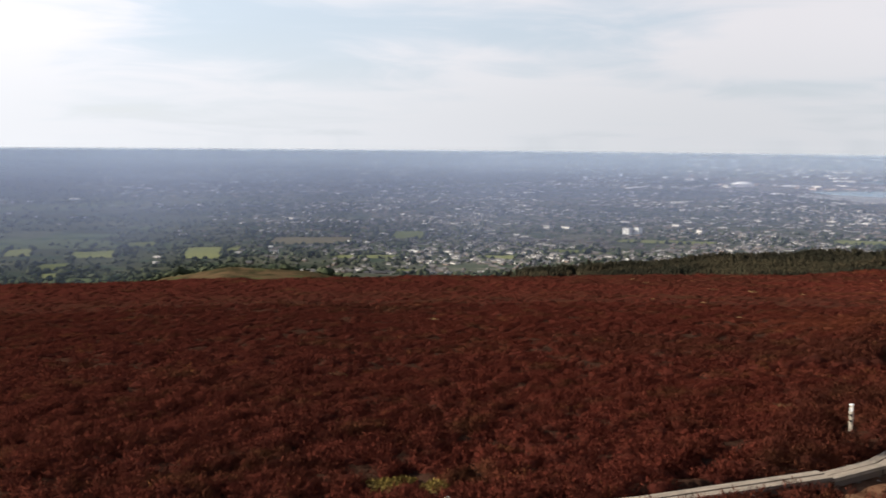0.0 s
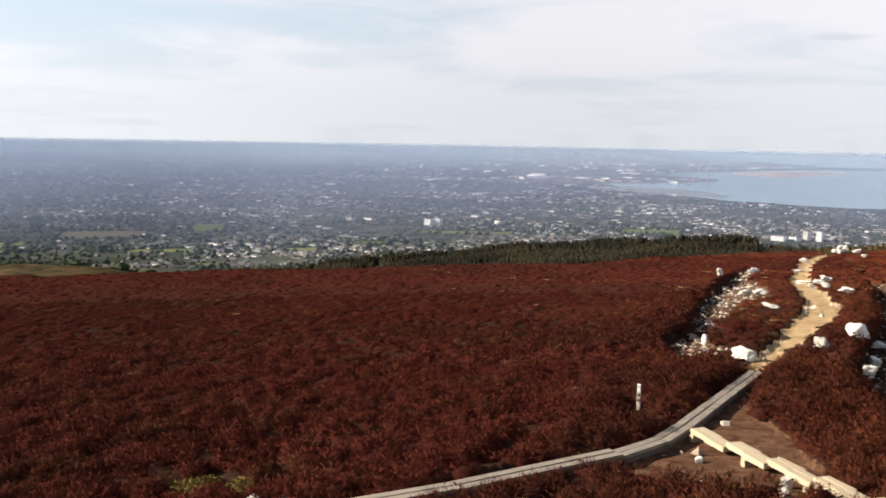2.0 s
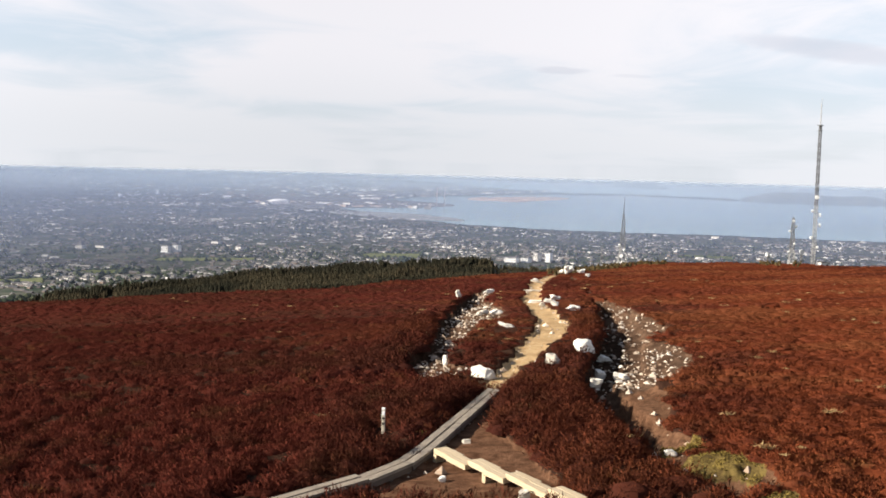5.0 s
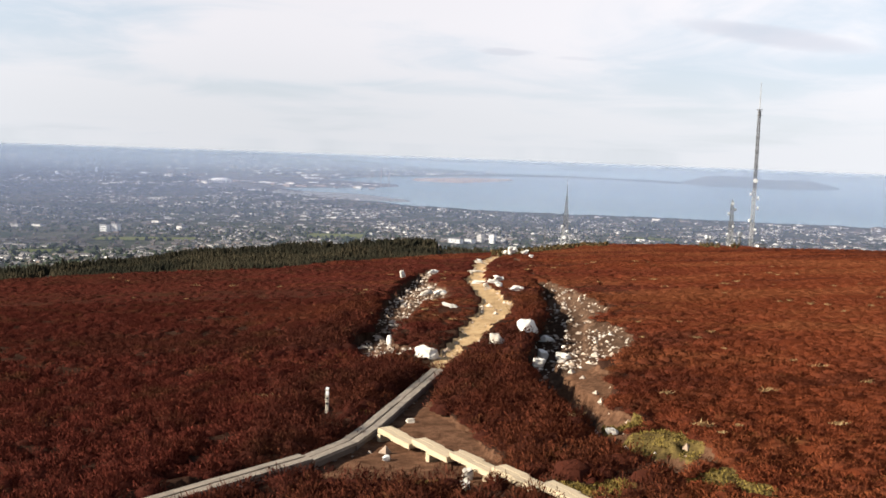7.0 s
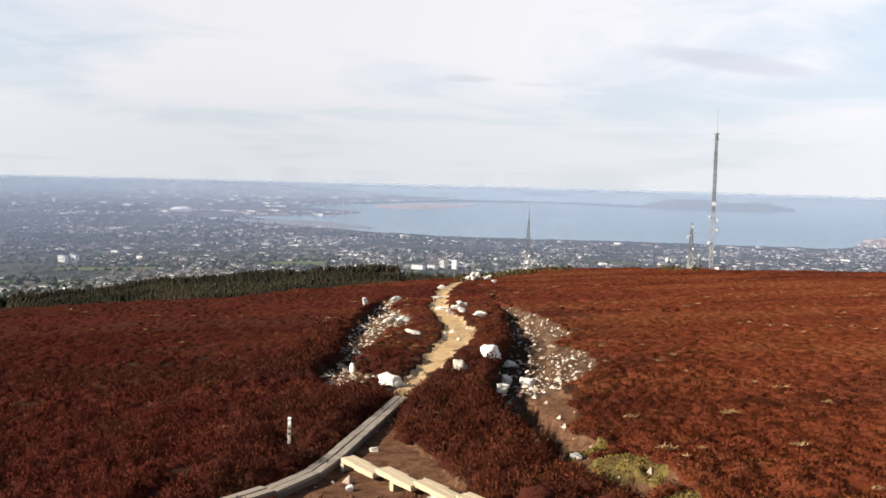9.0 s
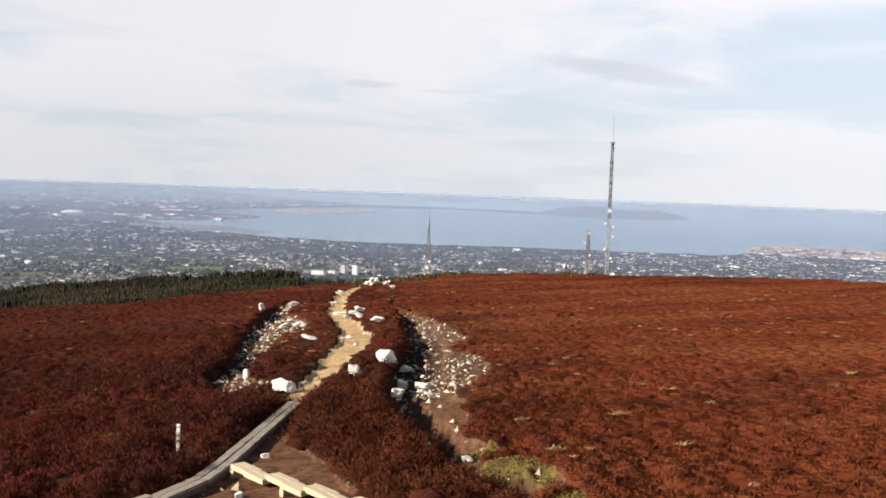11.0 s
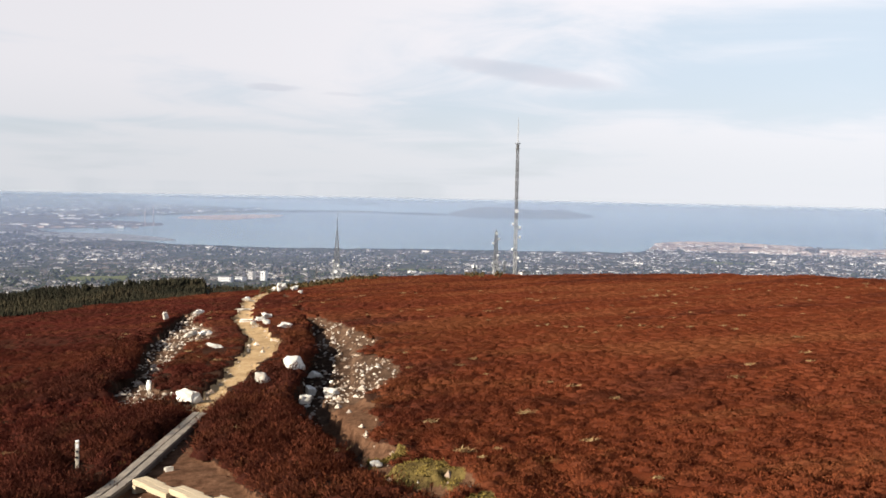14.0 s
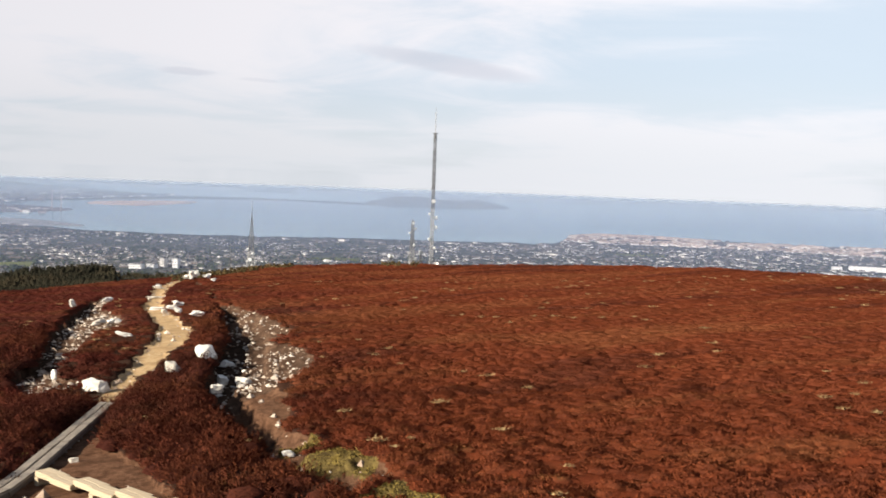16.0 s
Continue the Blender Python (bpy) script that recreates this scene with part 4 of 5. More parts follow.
def build_boardwalk():
    thing = empty("boardwalk", Matrix.Translation(at_hill(-3.75, 29.5)), "grey weathered timber boardwalk of paired planks over peat", "boardwalk")
    inv = thing.matrix_world.inverted()
    runs = ((WALK_LINE[0], WALK_LINE[1], 0.30), (WALK_LINE[1], WALK_LINE[2], 0.36), (WALK_LINE[2], WALK_LINE[3], 0.36),
            (WALK_LINE[3], WALK_LINE[4], 0.28), (WALK_LINE[4], WALK_LINE[5], 0.27), (WALK_LINE[5], WALK_LINE[6], 0.27))
    for k, ((x0, y0), (x1, y1), lift) in enumerate(runs):
        pieces = max(1, round(math.hypot(x1 - x0, y1 - y0) / 4.0))
        for i in range(pieces):
            a = at_hill(x0 + (x1 - x0) * i / pieces, y0 + (y1 - y0) * i / pieces)
            b = at_hill(x0 + (x1 - x0) * (i + 1) / pieces, y0 + (y1 - y0) * (i + 1) / pieces)
            a.z, b.z = float(ground_z(a.x, a.y)) + lift, float(ground_z(b.x, b.y)) + lift
            d = b - a
            along = d.to_track_quat("X", "Z").to_matrix().to_4x4()
            for side in (-1, 1):
                me = plank_mesh("plank", d.length - 0.012 + (0.10 if i == pieces - 1 else 0), 0.275, 0.10, GREY_WOOD, k * 10 + i + side)
                m = Matrix.Translation((a + b) / 2) @ along @ pose(0, side * 0.163, -0.10 + 0.006 * ((k + i) % 3 - 1) * side)
                part("plank", me, GREY_WOOD, thing, m=inv @ m)
            for side in (-1, 1):
                part("side_beam", block(d.length - 0.04, 0.07, 0.17, bevel=0.01), DARK_WOOD, thing, m=inv @ (Matrix.Translation((a + b) / 2) @ along @ pose(0, side * 0.25, -0.275)))
            for f in (0.08, 0.5, 0.92):
                c = a + d * f
                m = Matrix.Translation((c.x, c.y, c.z - 0.278 - 0.16)) @ along @ pose(0, 0, 0, 0, 0, 90)
                part("bearer", block(0.66, 0.16, 0.16, bevel=0.015), DARK_WOOD, thing, m=inv @ m)
    return thing


def build_steps():
    (x0, y0), (x1, y1), (x2, y2) = STEP_LINE
    thing = empty("stepped_boardwalk", Matrix.Translation(at_hill(x0, y0)), "sunlit pale timber boardwalk in short stepped sections", "boardwalk")
    inv = thing.matrix_world.inverted()
    n = 13
    full = math.hypot(x2 - x0, y2 - y0)
    ux, uy = (x2 - x0) / full, (y2 - y0) / full
    for i in range(n):
        s0, s1 = full * i / n, full * (i + 1) / n
        off = 0.07 * (-1) ** i
        a = Vector((x0 + ux * s0 - uy * off, y0 + uy * s0 + ux * off, 0))
        b = Vector((x0 + ux * s1 - uy * off, y0 + uy * s1 + ux * off, 0))
        za, zb = float(ground_z(a.x, a.y)), float(ground_z(b.x, b.y))
        a.z = b.z = (za + zb) / 2 + 0.31 + 0.02 * (-1) ** i
        d = b - a
        along = d.to_track_quat("X", "Z").to_matrix().to_4x4()
        for side in (-1, 1):
            me = plank_mesh("plank", d.length + 0.06, 0.25, 0.17, WARM_WOOD, 70 + i * 3 + side)
            part("plank", me, WARM_WOOD, thing, m=inv @ (Matrix.Translation((a + b) / 2) @ along @ pose(0, side * 0.13, -0.17)))
        for f in ((0.12,), (), (0.9,))[i % 3]:
            c = a + d * f
            drop = c.z - 0.173 - float(ground_z(c.x, c.y)) + 0.12
            part("bearer", block(0.60, 0.18, drop, bevel=0.012), WARM_WOOD, thing,
                 m=inv @ (Matrix.Translation((c.x, c.y, c.z - 0.173 - drop)) @ along @ pose(0, 0, 0, 0, 0, 90)))
    return thing


build_boardwalk()
build_steps()


# ---- marker post ----
POST_WOOD = wood_material("post_wood", (0.34, 0.29, 0.22), (0.58, 0.52, 0.42))


def build_post():
    p = Vector((-3.9, 36.6, float(ground_z(-3.9, 36.6)) - 0.02)) 
    thing = empty("trail_marker_post", Matrix.Translation(p), "square wooden trail marker post with pale and dark waymark bands", "marker post")
    part("post", block(0.12, 0.12, 1.02, bevel=0.012), POST_WOOD, thing)
    part("cap", block(0.125, 0.125, 0.06, (0, 0, 1.02), 0.02), WHITE, thing, "pale painted top")
    part("waymark", block(0.10, 0.012, 0.15, (0, -0.067, 0.82)), WHITE, thing, "white waymark plate")
    for zz in (0.70, 0.50):
        part("waymark_disc", rod(bmesh.new(), (0, -0.061, zz), (0, -0.073, zz), 0.05, sides=14), DARK, thing, "dark round waymark disc")


build_post()


# ---- rocks ----
def boulder(x, y, sx, sy, sz, turn, seed, label, tilt=0, mat=None):
    p = at_hill(x, y)
    p.z = max(p.z, float(ground_z(x, y)) - 0.2) if x < 5.6 else p.z
    k = 0.92 if y < 70 else 0.58
    ob = new("boulder", rock_mesh("boulder", seed, mat or STONE, 3, 1.0, 0.45 if y < 70 else 0.95))
    ob.matrix_world = Matrix.Translation((x, y, p.z + sz * 0.27)) @ pose(0, 0, 0, tilt, (seed * 37) % 34 - 17 if y > 70 else 0, turn) @ Matrix.Diagonal((sx * k, sy * k, sz * 0.85 * k, 1))
    return tagged(ob, label, "boulder", "boulders beside the trail")


for row in ((-0.5, 50.0, 1.45, 0.85, 0.85, -32, 7, "white angular boulder beside the sandy trail", 16),
            (3.25, 54.2, 0.92, 0.8, 0.85, 62, 5, "small white boulder at the edge of the trail", 0),
            (5.35, 59.0, 1.45, 1.1, 1.3, 25, 7, "large pale square-cut boulder above the hollow", 0),
            (7.0, 63.5, 0.9, 0.7, 0.6, 30, 9, "pale granite boulder among heather", 8),
            (1.0, 71.9, 2.1, 0.8, 0.6, -6, 11, "long flat white slab lying in heather", 0),
            (-3.5, 98.9, 0.8, 0.6, 1.7, 10, 13, "small upright white stone at the rubble's edge", 0),
            (-0.9, 85.3, 1.9, 0.9, 0.8, 28, 15, "white slab tilted on the rubble", 12),
            (0.3, 86.2, 2.0, 0.9, 0.7, 24, 17, "white slab tilted on the rubble", -10),
            (6.7, 85.3, 2.0, 1.0, 0.9, 8, 19, "low white boulder beside the trail", 0),
            (5.9, 97.4, 2.0, 1.2, 0.8, 15, 21, "white boulder beside the trail's bend", 0),
            (5.5, 91.1, 1.2, 1.0, 0.8, 65, 23, "small white boulder beside the trail's bend", 0),
            (10.4, 143.2, 2.2, 1.6, 1.6, 10, 25, "white boulders at the brow of the hill", 0),
            (10.8, 146.7, 2.0, 1.3, 2.0, 40, 27, "white boulders at the brow of the hill", 10),
            (9.4, 141.4, 1.8, 1.2, 1.2, 80, 29, "white boulders at the brow of the hill", 0),
            (5.0, 126.9, 1.6, 1.1, 1.0, 30, 31, "pale boulder at the trail's far end", 0),
            (4.0, 110.2, 3.0, 0.9, 0.5, 4, 61, "flat white slab laid across the trail as a step", 0),
            (3.9, 96.0, 2.4, 0.8, 0.5, -5, 63, "flat white slab laid across the trail as a step", 0),
            (5.2, 95.0, 1.7, 0.9, 0.7, 10, 65, "flat white slab laid across the trail as a step", 6),
            (5.4, 125.5, 3.0, 1.0, 0.6, 0, 67, "flat white slab laid across the trail as a step", 0),
            (8.9, 141.8, 2.6, 1.2, 0.7, 15, 69, "pale slab at the brow of the hill", 8),
            (12.3, 145.0, 2.2, 1.0, 1.2, 35, 71, "white boulders at the brow of the hill", 12),
            (12.2, 133.2, 1.6, 1.0, 0.8, 60, 73, "pale boulder in heather below the brow", 0),
            (9.9, 139.5, 1.4, 1.0, 2.4, 20, 75, "upright white stone at the brow of the hill", 14),
            (-0.5, 109.8, 1.8, 0.9, 0.9, 30, 77, "white slab at the head of the rubble hollow", 10),
            (4.4, 91.5, 1.2, 0.9, 0.8, 40, 79, "small white boulder beside the trail's bend", 0),
            (5.0, 48.7, 0.8, 0.6, 0.6, 30, 33, "pale boulder in the rubble hollow", 0),
            (6.1, 56.6, 0.7, 0.6, 0.9, 30, 35, "small pale boulder above the hollow", 0),
            (6.9, 53.9, 1.0, 0.6, 0.5, -25, 37, "flat pale slab in the rubble hollow", 8),
            (-12.06, 22.58, 0.42, 0.34, 0.4, 0, 41, "small white stone beside the boardwalk", 0),
            (-11.3, 22.86, 0.46, 0.36, 0.4, 50, 43, "small white stone beside the boardwalk", 0),
            (-11.4, 22.0, 0.36, 0.3, 0.35, 90, 45, "small white stone beside the boardwalk", 0),
            (-5.2, 26.8, 0.45, 0.3, 0.35, 20, 47, "small white stone beside the boardwalk", 0),
            (1.02, 28.1, 0.42, 0.36, 0.5, 20, 49, "small pale stone below the stepped boardwalk", 0),
            (0.9, 27.2, 0.46, 0.34, 0.4, -20, 51, "small pale stone below the stepped boardwalk", 0),
            (-1.38, 30.3, 0.32, 0.26, 0.25, 10, 53, "small white stone on bare peat", 0),
            (-0.79, 35.5, 0.4, 0.26, 0.25, 10, 55, "small white stone on bare peat", 0),
            (6.61, 28.9, 0.8, 0.3, 0.3, 15, 57, "long pale stone on bare peat in the gully", 0),
            (6.0, 33.4, 0.5, 0.3, 0.3, -10, 59, "small pale stone on bare peat in the gully", 0),
            (-2.6, 56.3, 0.35, 0.3, 0.8, 0, 39, "small upright pale stone in the rubble", 0)):
    boulder(*row[:8], tilt=row[8])


def build_rubble(name, label, poly, count, seed, sizes):
    """Loose stones lying close together in a worn hollow: the thing is the patch, each stone a part."""
    xs, ys = [p[0] for p in poly], [p[1] for p in poly]
    rng = random.Random(seed)
    meshes = [rock_mesh("stone", seed * 20 + i, RUBBLE, 2, 0.6, 0.5) for i in range(8)]
    cx, cy = sum(xs) / len(xs), sum(ys) / len(ys)
    thing = empty(name, Matrix.Translation(at_hill(cx, cy)), label, "rubble")
    inv = thing.matrix_world.inverted()
    made = 0
    while made < count:
        x, y = rng.uniform(min(xs), max(xs)), rng.uniform(min(ys), max(ys))
        if y < 47 and rng.random() < 0.85:
            continue
        if not worn(np.array([x, x - 0.6]), np.array([y, y]))[1].all() or vnoise(x * 0.6, y * 0.35, 17) < 0.34:
            continue
        if not worn(np.array([x - 1.9]), np.array([y]))[1][0] and x > 2 and y < 95 and rng.random() < 0.6:
            continue
        if vnoise(x * 0.9, y * 0.5, 19) < (0.52 if x > 2 else 0.42) and rng.random() < 0.8:
            continue
        s = sizes[0] * (sizes[1] / sizes[0]) ** (rng.random() ** 2.2)
        p = at_hill(x, y, s * 0.12)
        m = Matrix.Translation(p) @ pose(0, 0, 0, rng.uniform(-25, 25), rng.uniform(-25, 25), rng.uniform(0, 360)) @ Matrix.Diagonal((s * rng.uniform(0.8, 1.5), s * rng.uniform(0.7, 1.1), s * rng.uniform(0.7, 1.3), 1))
        part("stone", meshes[rng.randrange(8)], None, thing, m=inv @ m)
        made += 1


build_rubble("rubble_patch", "loose white stones in a worn hollow west of the trail", RUBBLE_W, 270, 4, (0.09, 0.44))
build_rubble("rubble_patch", "loose white stones in an eroded gully east of the trail", RUBBLE_E, 298, 6, (0.08, 0.32))


def build_pebbles():
    rng = np.random.default_rng(33)
    n0 = 26000
    x, y = rng.uniform(-6, 13, n0), 27 + 120 * rng.uniform(0, 1, n0) ** 1.6
    trail, stones, dirt, moss = worn(x, y)
    edge = trail & ~worn(x + 0.35, y)[0] | trail & ~worn(x - 0.35, y)[0]
    keep = (stones & (rng.uniform(0, 1, n0) < np.where(y < 47, 0.06, np.where(x > 2, 0.14, 0.22)))) | (edge & (rng.uniform(0, 1, n0) < 0.22)) | (trail & (rng.uniform(0, 1, n0) < 0.012)) | (dirt & (rng.uniform(0, 1, n0) < 0.008))
    x, y = x[keep], y[keep]
    n = len(x)
    z = hill_z(x, y)
    s = 0.04 + 0.17 * rng.uniform(0, 1, n) ** 3.2 + 0.0004 * y
    base = np.array([[1, 0, 0], [0, 1, 0], [-1, 0, 0], [0, -1, 0], [0, 0, 0.8], [0, 0, -0.5]])
    tri = np.array([[0, 1, 4], [1, 2, 4], [2, 3, 4], [3, 0, 4], [1, 0, 5], [2, 1, 5], [3, 2, 5], [0, 3, 5]])
    v = base[None] * (s[:, None, None] * rng.uniform(0.6, 1.4, (n, 6, 1)))
    a = rng.uniform(0, 6.28, n)[:, None]
    v = np.stack([v[..., 0] * np.cos(a) - v[..., 1] * np.sin(a), v[..., 0] * np.sin(a) + v[..., 1] * np.cos(a), v[..., 2]], -1)
    v += np.stack([x, y, z + s * 0.2], -1)[:, None]
    f = (np.arange(n)[:, None, None] * 6 + tri[None]).reshape(-1, 3)
    tagged(new("gravel", mesh_of("gravel", v.reshape(-1, 3), f, PEBBLE)), "loose pale gravel and small stones on worn ground", "gravel", kind="stuff")


build_pebbles()


# ---- masts ----
def lattice(height, w0, w1, bay, leg, brace, sides=4, levels=None):
    bm = bmesh.new()
    n = max(2, round(height / bay))
    ring = lambda z: [Vector((math.cos(math.tau * (i + 0.5) / sides), math.sin(math.tau * (i + 0.5) / sides), 0)) * (w0 + (w1 - w0) * z / height) * 0.7 + Vector((0, 0, z)) for i in range(sides)]
    for k in range(n):
        lo, hi = ring(height * k / n), ring(height * (k + 1) / n)
        for i in range(sides):
            j = (i + 1) % sides
            rod(bm, lo[i], hi[i], leg, sides=4)
            rod(bm, hi[i], hi[j], brace, sides=3)
            rod(bm, lo[i], hi[j], brace, sides=3)
            rod(bm, lo[j], hi[i], brace, sides=3)
    return bm


def dish(parent, z, turn, reach_out, radius, label="white drum dish aerial"):
    bm = bmesh.new()
    rod(bm, (reach_out, 0, z), (reach_out + 0.7, 0, z), radius, radius * 0.92, 16)
    drum = part("dish", bm, DRUM, parent, label, pose(0, 0, 0, 0, 0, turn))
    part("bracket", rod(bmesh.new(), (0, 0, z), (reach_out + 0.01, 0, z), 0.09, sides=5), STEEL, drum, "grey steel bracket")
    return drum


def mast_at(az, r):
    x, y = -r * math.sin(radians(az)), r * math.cos(radians(az))
    return Matrix.Translation((x, y, float(ground_z(x, y)) - 0.4))


def build_tall_mast():
    r = 432.0
    m = mast_at(17.09 * -1, r)
    base = m.translation.z
    top = EYE + r * math.tan(radians(3.95))
    collar = EYE + r * math.tan(radians(2.46))
    thing = empty("radio_mast", m, "tall slender lattice radio mast with drum aerials on the far brow", "radio mast", "masts on the far brow")
    h = collar - base
    part("tower", lattice(h * 0.45, 1.25, 1.05, 1.6, 0.10, 0.045), PALE_STEEL, thing)
    part("upper_tower", lattice(h * 0.55, 1.05, 0.85, 1.1, 0.10, 0.05), STEEL, thing, "denser upper lattice", pose(0, 0, h * 0.45))
    bm = bmesh.new()
    for k, w in ((0, 2.0), (1.1, 1.3), (2.2, 2.4)):
        rod(bm, (0, 0, h + k - 2.0), (0, 0, h + k - 1.7), w * 0.5, sides=12)
    part("platform", bm, STEEL, thing)
    bm = rod(bmesh.new(), (0, 0, h - 2), (0, 0, top - base - 3), 0.20, 0.13, 8)
    rod(bm, (0, 0, top - base - 3), (0, 0, top - base), 0.13, 0.05, 8)
    part("spire", bm, PALE_STEEL, thing, "thin pale grey aerial spire")
    for el, turn, out, rad in ((-1.27, -95, 0.9, 0.85), (-2.2, -20, 1.3, 0.85), (-2.74, -15, 1.4, 0.8), (-3.4, -160, 1.1, 0.6), (-3.9, -30, 1.0, 0.6), (-2.0, 170, 1.0, 0.6)):
        dish(thing, EYE + r * math.tan(radians(el)) - base, turn, out, rad)
    for k in range(7):
        for a in range(4):
            c, s = math.cos(a * math.pi / 2), math.sin(a * math.pi / 2)
            part("panel_aerial", block(0.16, 0.16, 1.5, (c * 0.66, s * 0.66, h * (0.55 + 0.05 * k))), STEEL, thing, "slim grey panel aerial")


def build_mast(az, top_el, r, w0, w1, label, spire=0.25, drums=(), mat=None):
    m = mast_at(az, r)
    base = m.translation.z
    h = EYE + r * math.tan(radians(top_el)) - base
    thing = empty("radio_mast", m, label, "radio mast", "masts on the far brow")
    body = h * (1 - spire)
    low, waist = body * 0.42, w1 + (w0 - w1) * 0.32
    part("tower", lattice(low, w0, waist, 2.0, 0.14, 0.07), mat or PALE_STEEL, thing)
    part("upper_tower", lattice(body - low, waist, w1 * 0.6, 1.8, 0.12, 0.06), STEEL, thing, "narrow darker upper lattice", pose(0, 0, low))
    part("spire", rod(bmesh.new(), (0, 0, body - 1), (0, 0, h), 0.22, 0.08, 8), STEEL, thing)
    for z, turn, out, rad in drums:
        dish(thing, h * z, turn, out, rad)
    return thing


build_tall_mast()
build_mast(-7.07, -1.66, 440, 4.6, 0.9, "tapering lattice radio tower with white drums near its foot", 0.22,
           ((0.13, -80, 1.6, 0.9), (0.22, -110, 1.4, 0.8), (0.30, -60, 1.2, 0.6), (0.36, 180, 1.1, 0.6), (0.18, 10, 1.6, 0.7)))
build_mast(-16.0, -2.25, 424, 2.2, 1.2, "shorter lattice mast crowded with panel aerials", 0.06,
           ((0.9, -90, 0.8, 0.5), (0.8, 0, 0.9, 0.55), (0.72, 180, 0.9, 0.5), (0.5, -60, 1.0, 0.5), (0.35, 170, 1.0, 0.5), (0.25, -10, 1.2, 0.7)))
build_mast(-16.5, -4.0, 428, 0.9, 0.6, "short pole with a white round dish", 0.1, ((0.85, -90, 0.3, 1.0),))
build_mast(-14.82, -4.24, 420, 0.9, 0.8, "short pole carrying dark and white aerial boxes", 0.1, ((0.85, -140, 0.5, 0.7), (0.8, -20, 0.5, 0.8)))
build_mast(-5.94, -4.17, 445, 1.2, 0.5, "small thin lattice mast on the far brow", 0.3, ())


def build_hut(az, r, w, d, h):
    thing = empty("equipment_hut", mast_at(az, r) @ pose(0, 0, 0, 0, 0, 20), "small pale equipment hut below the masts", "hut", "huts below the masts")
    part("wall", block(w, d, h + 0.5, (0, 0, 0), 0.03), RENDERED, thing)
    part("roof", block(w + 0.3, d + 0.3, 0.18, (0, 0, h + 0.5), 0.02), SLATE, thing)
    door = part("door", block(0.95, 0.07, 2.0, (w * 0.2, -d / 2 - 0.03, 0.45), 0.01), DARK, thing, "dark painted door")
    part("handle", block(0.12, 0.05, 0.04, (w * 0.2 + 0.32, -d / 2 - 0.09, 1.45)), STEEL, door)


for az, w, h in ((-7.5, 5, 2.6), (-6.6, 4, 2.4), (-16.2, 5, 2.4), (-17.6, 4, 2.6)):
    build_hut(az, 430, w, 3.0, h)


# ---- forest below the brow ----
def conifer_arrays(rng, x, y, z, h):
    """Jagged tiers of boughs, seven sides, for many conifers at once."""
    n, tiers, sides = len(x), 5, 6
    vs, fs, off = [], [], 0
    for t in range(tiers):
        a = np.arange(sides)[None] * math.tau / sides + rng.uniform(0, 6, (n, 1))
        lo, hi = 0.06 + 0.17 * t, 0.06 + 0.17 * t + 0.34
        rad = h[:, None] * (0.29 * (1 - 0.17 * t)) * rng.uniform(0.45, 1.25, (n, sides))
        ring = np.stack([x[:, None] + np.cos(a) * rad, y[:, None] + np.sin(a) * rad, z[:, None] + h[:, None] * (lo + rng.uniform(-0.05, 0.03, (n, sides)))], -1)
        tip = np.stack([x, y, z + h * min(hi, 1.0)], -1)[:, None]
        vs.append(np.concatenate([ring, tip], 1).reshape(-1, 3))
        i = np.arange(n)[:, None] * (sides + 1) + off
        j = np.arange(sides)[None]
        fs.append(np.stack([i + j, i + (j + 1) % sides, i + sides + 0 * j], -1).reshape(-1, 3))
        off += n * (sides + 1)
    return np.concatenate(vs), np.concatenate(fs)


def build_forest():
    rng = np.random.default_rng(12)
    n0 = 27000
    az = rng.uniform(-5.0, 27.5, n0)
    r = rng.uniform(240, 448, n0)
    x, y = -r * np.sin(np.radians(az)), r * np.cos(np.radians(az))
    keep = (fbm(x / 22, y / 22, 61, 3) > 0.30) & ((az > -2.2) | (r > 340)) & ((az < 24) | (rng.uniform(0, 1, n0) < (27.5 - az) / 5))
    az, r, x, y = az[keep], r[keep], x[keep], y[keep]
    h = (2.6 + 3.4 * np.round(fbm(x / 34, y / 34, 63, 2) * 5) / 5) * rng.uniform(0.8, 1.12, len(x)) * (0.55 + 0.7 * fbm(x / 9, y / 9, 64, 2)) * np.interp(r + 60 * (fbm(x / 40, y / 40, 66, 2) - 0.5), (270, 330), (0.5, 1.08)) * np.where(az < 0.1, np.where(az < -2.0, 0.75, 0.42), np.where(az < 5, 1.12, 1.0))
    z = ground_z(x, y) - 0.3
    v, f = conifer_arrays(rng, x, y, z, h)
    tagged(new("conifer_forest", mesh_of("conifer_forest", v, f, CONIFER, True)), "dense dark green conifer plantation below the brow", "forest", kind="stuff")


build_forest()


def build_scrub():
    """Low gorse and bracken along the brow, by the trail's end and under the masts."""
    rng = np.random.default_rng(14)
    az = np.concatenate([rng.uniform(-9.5, -3.0, 420), rng.normal(-14.9, 0.35, 26), rng.normal(-16.2, 0.5, 20)])
    r = np.interp(az, RIM_AZ, RIM_R) + rng.uniform(-9, 3, len(az))
    x, y = -r * np.sin(np.radians(az)), r * np.cos(np.radians(az))
    h = rng.uniform(0.35, 0.85, len(az)) * np.where(az < -12, 1.2, 1.0)
    v, f = conifer_arrays(rng, x, y, ground_z(x, y) - 0.1, h)
    v[:, 0] += rng.normal(0, 0.12, len(v))
    tagged(new("scrub", mesh_of("scrub", v, f, SCRUB, True)), "low olive-brown gorse and bracken along the brow", "scrub", kind="stuff")


SCRUB = plain_material("gorse_and_bracken", (0.030, 0.024, 0.012), (0.085, 0.060, 0.028), 0.5, 0.95, 0.2, per_island=True)
build_scrub()


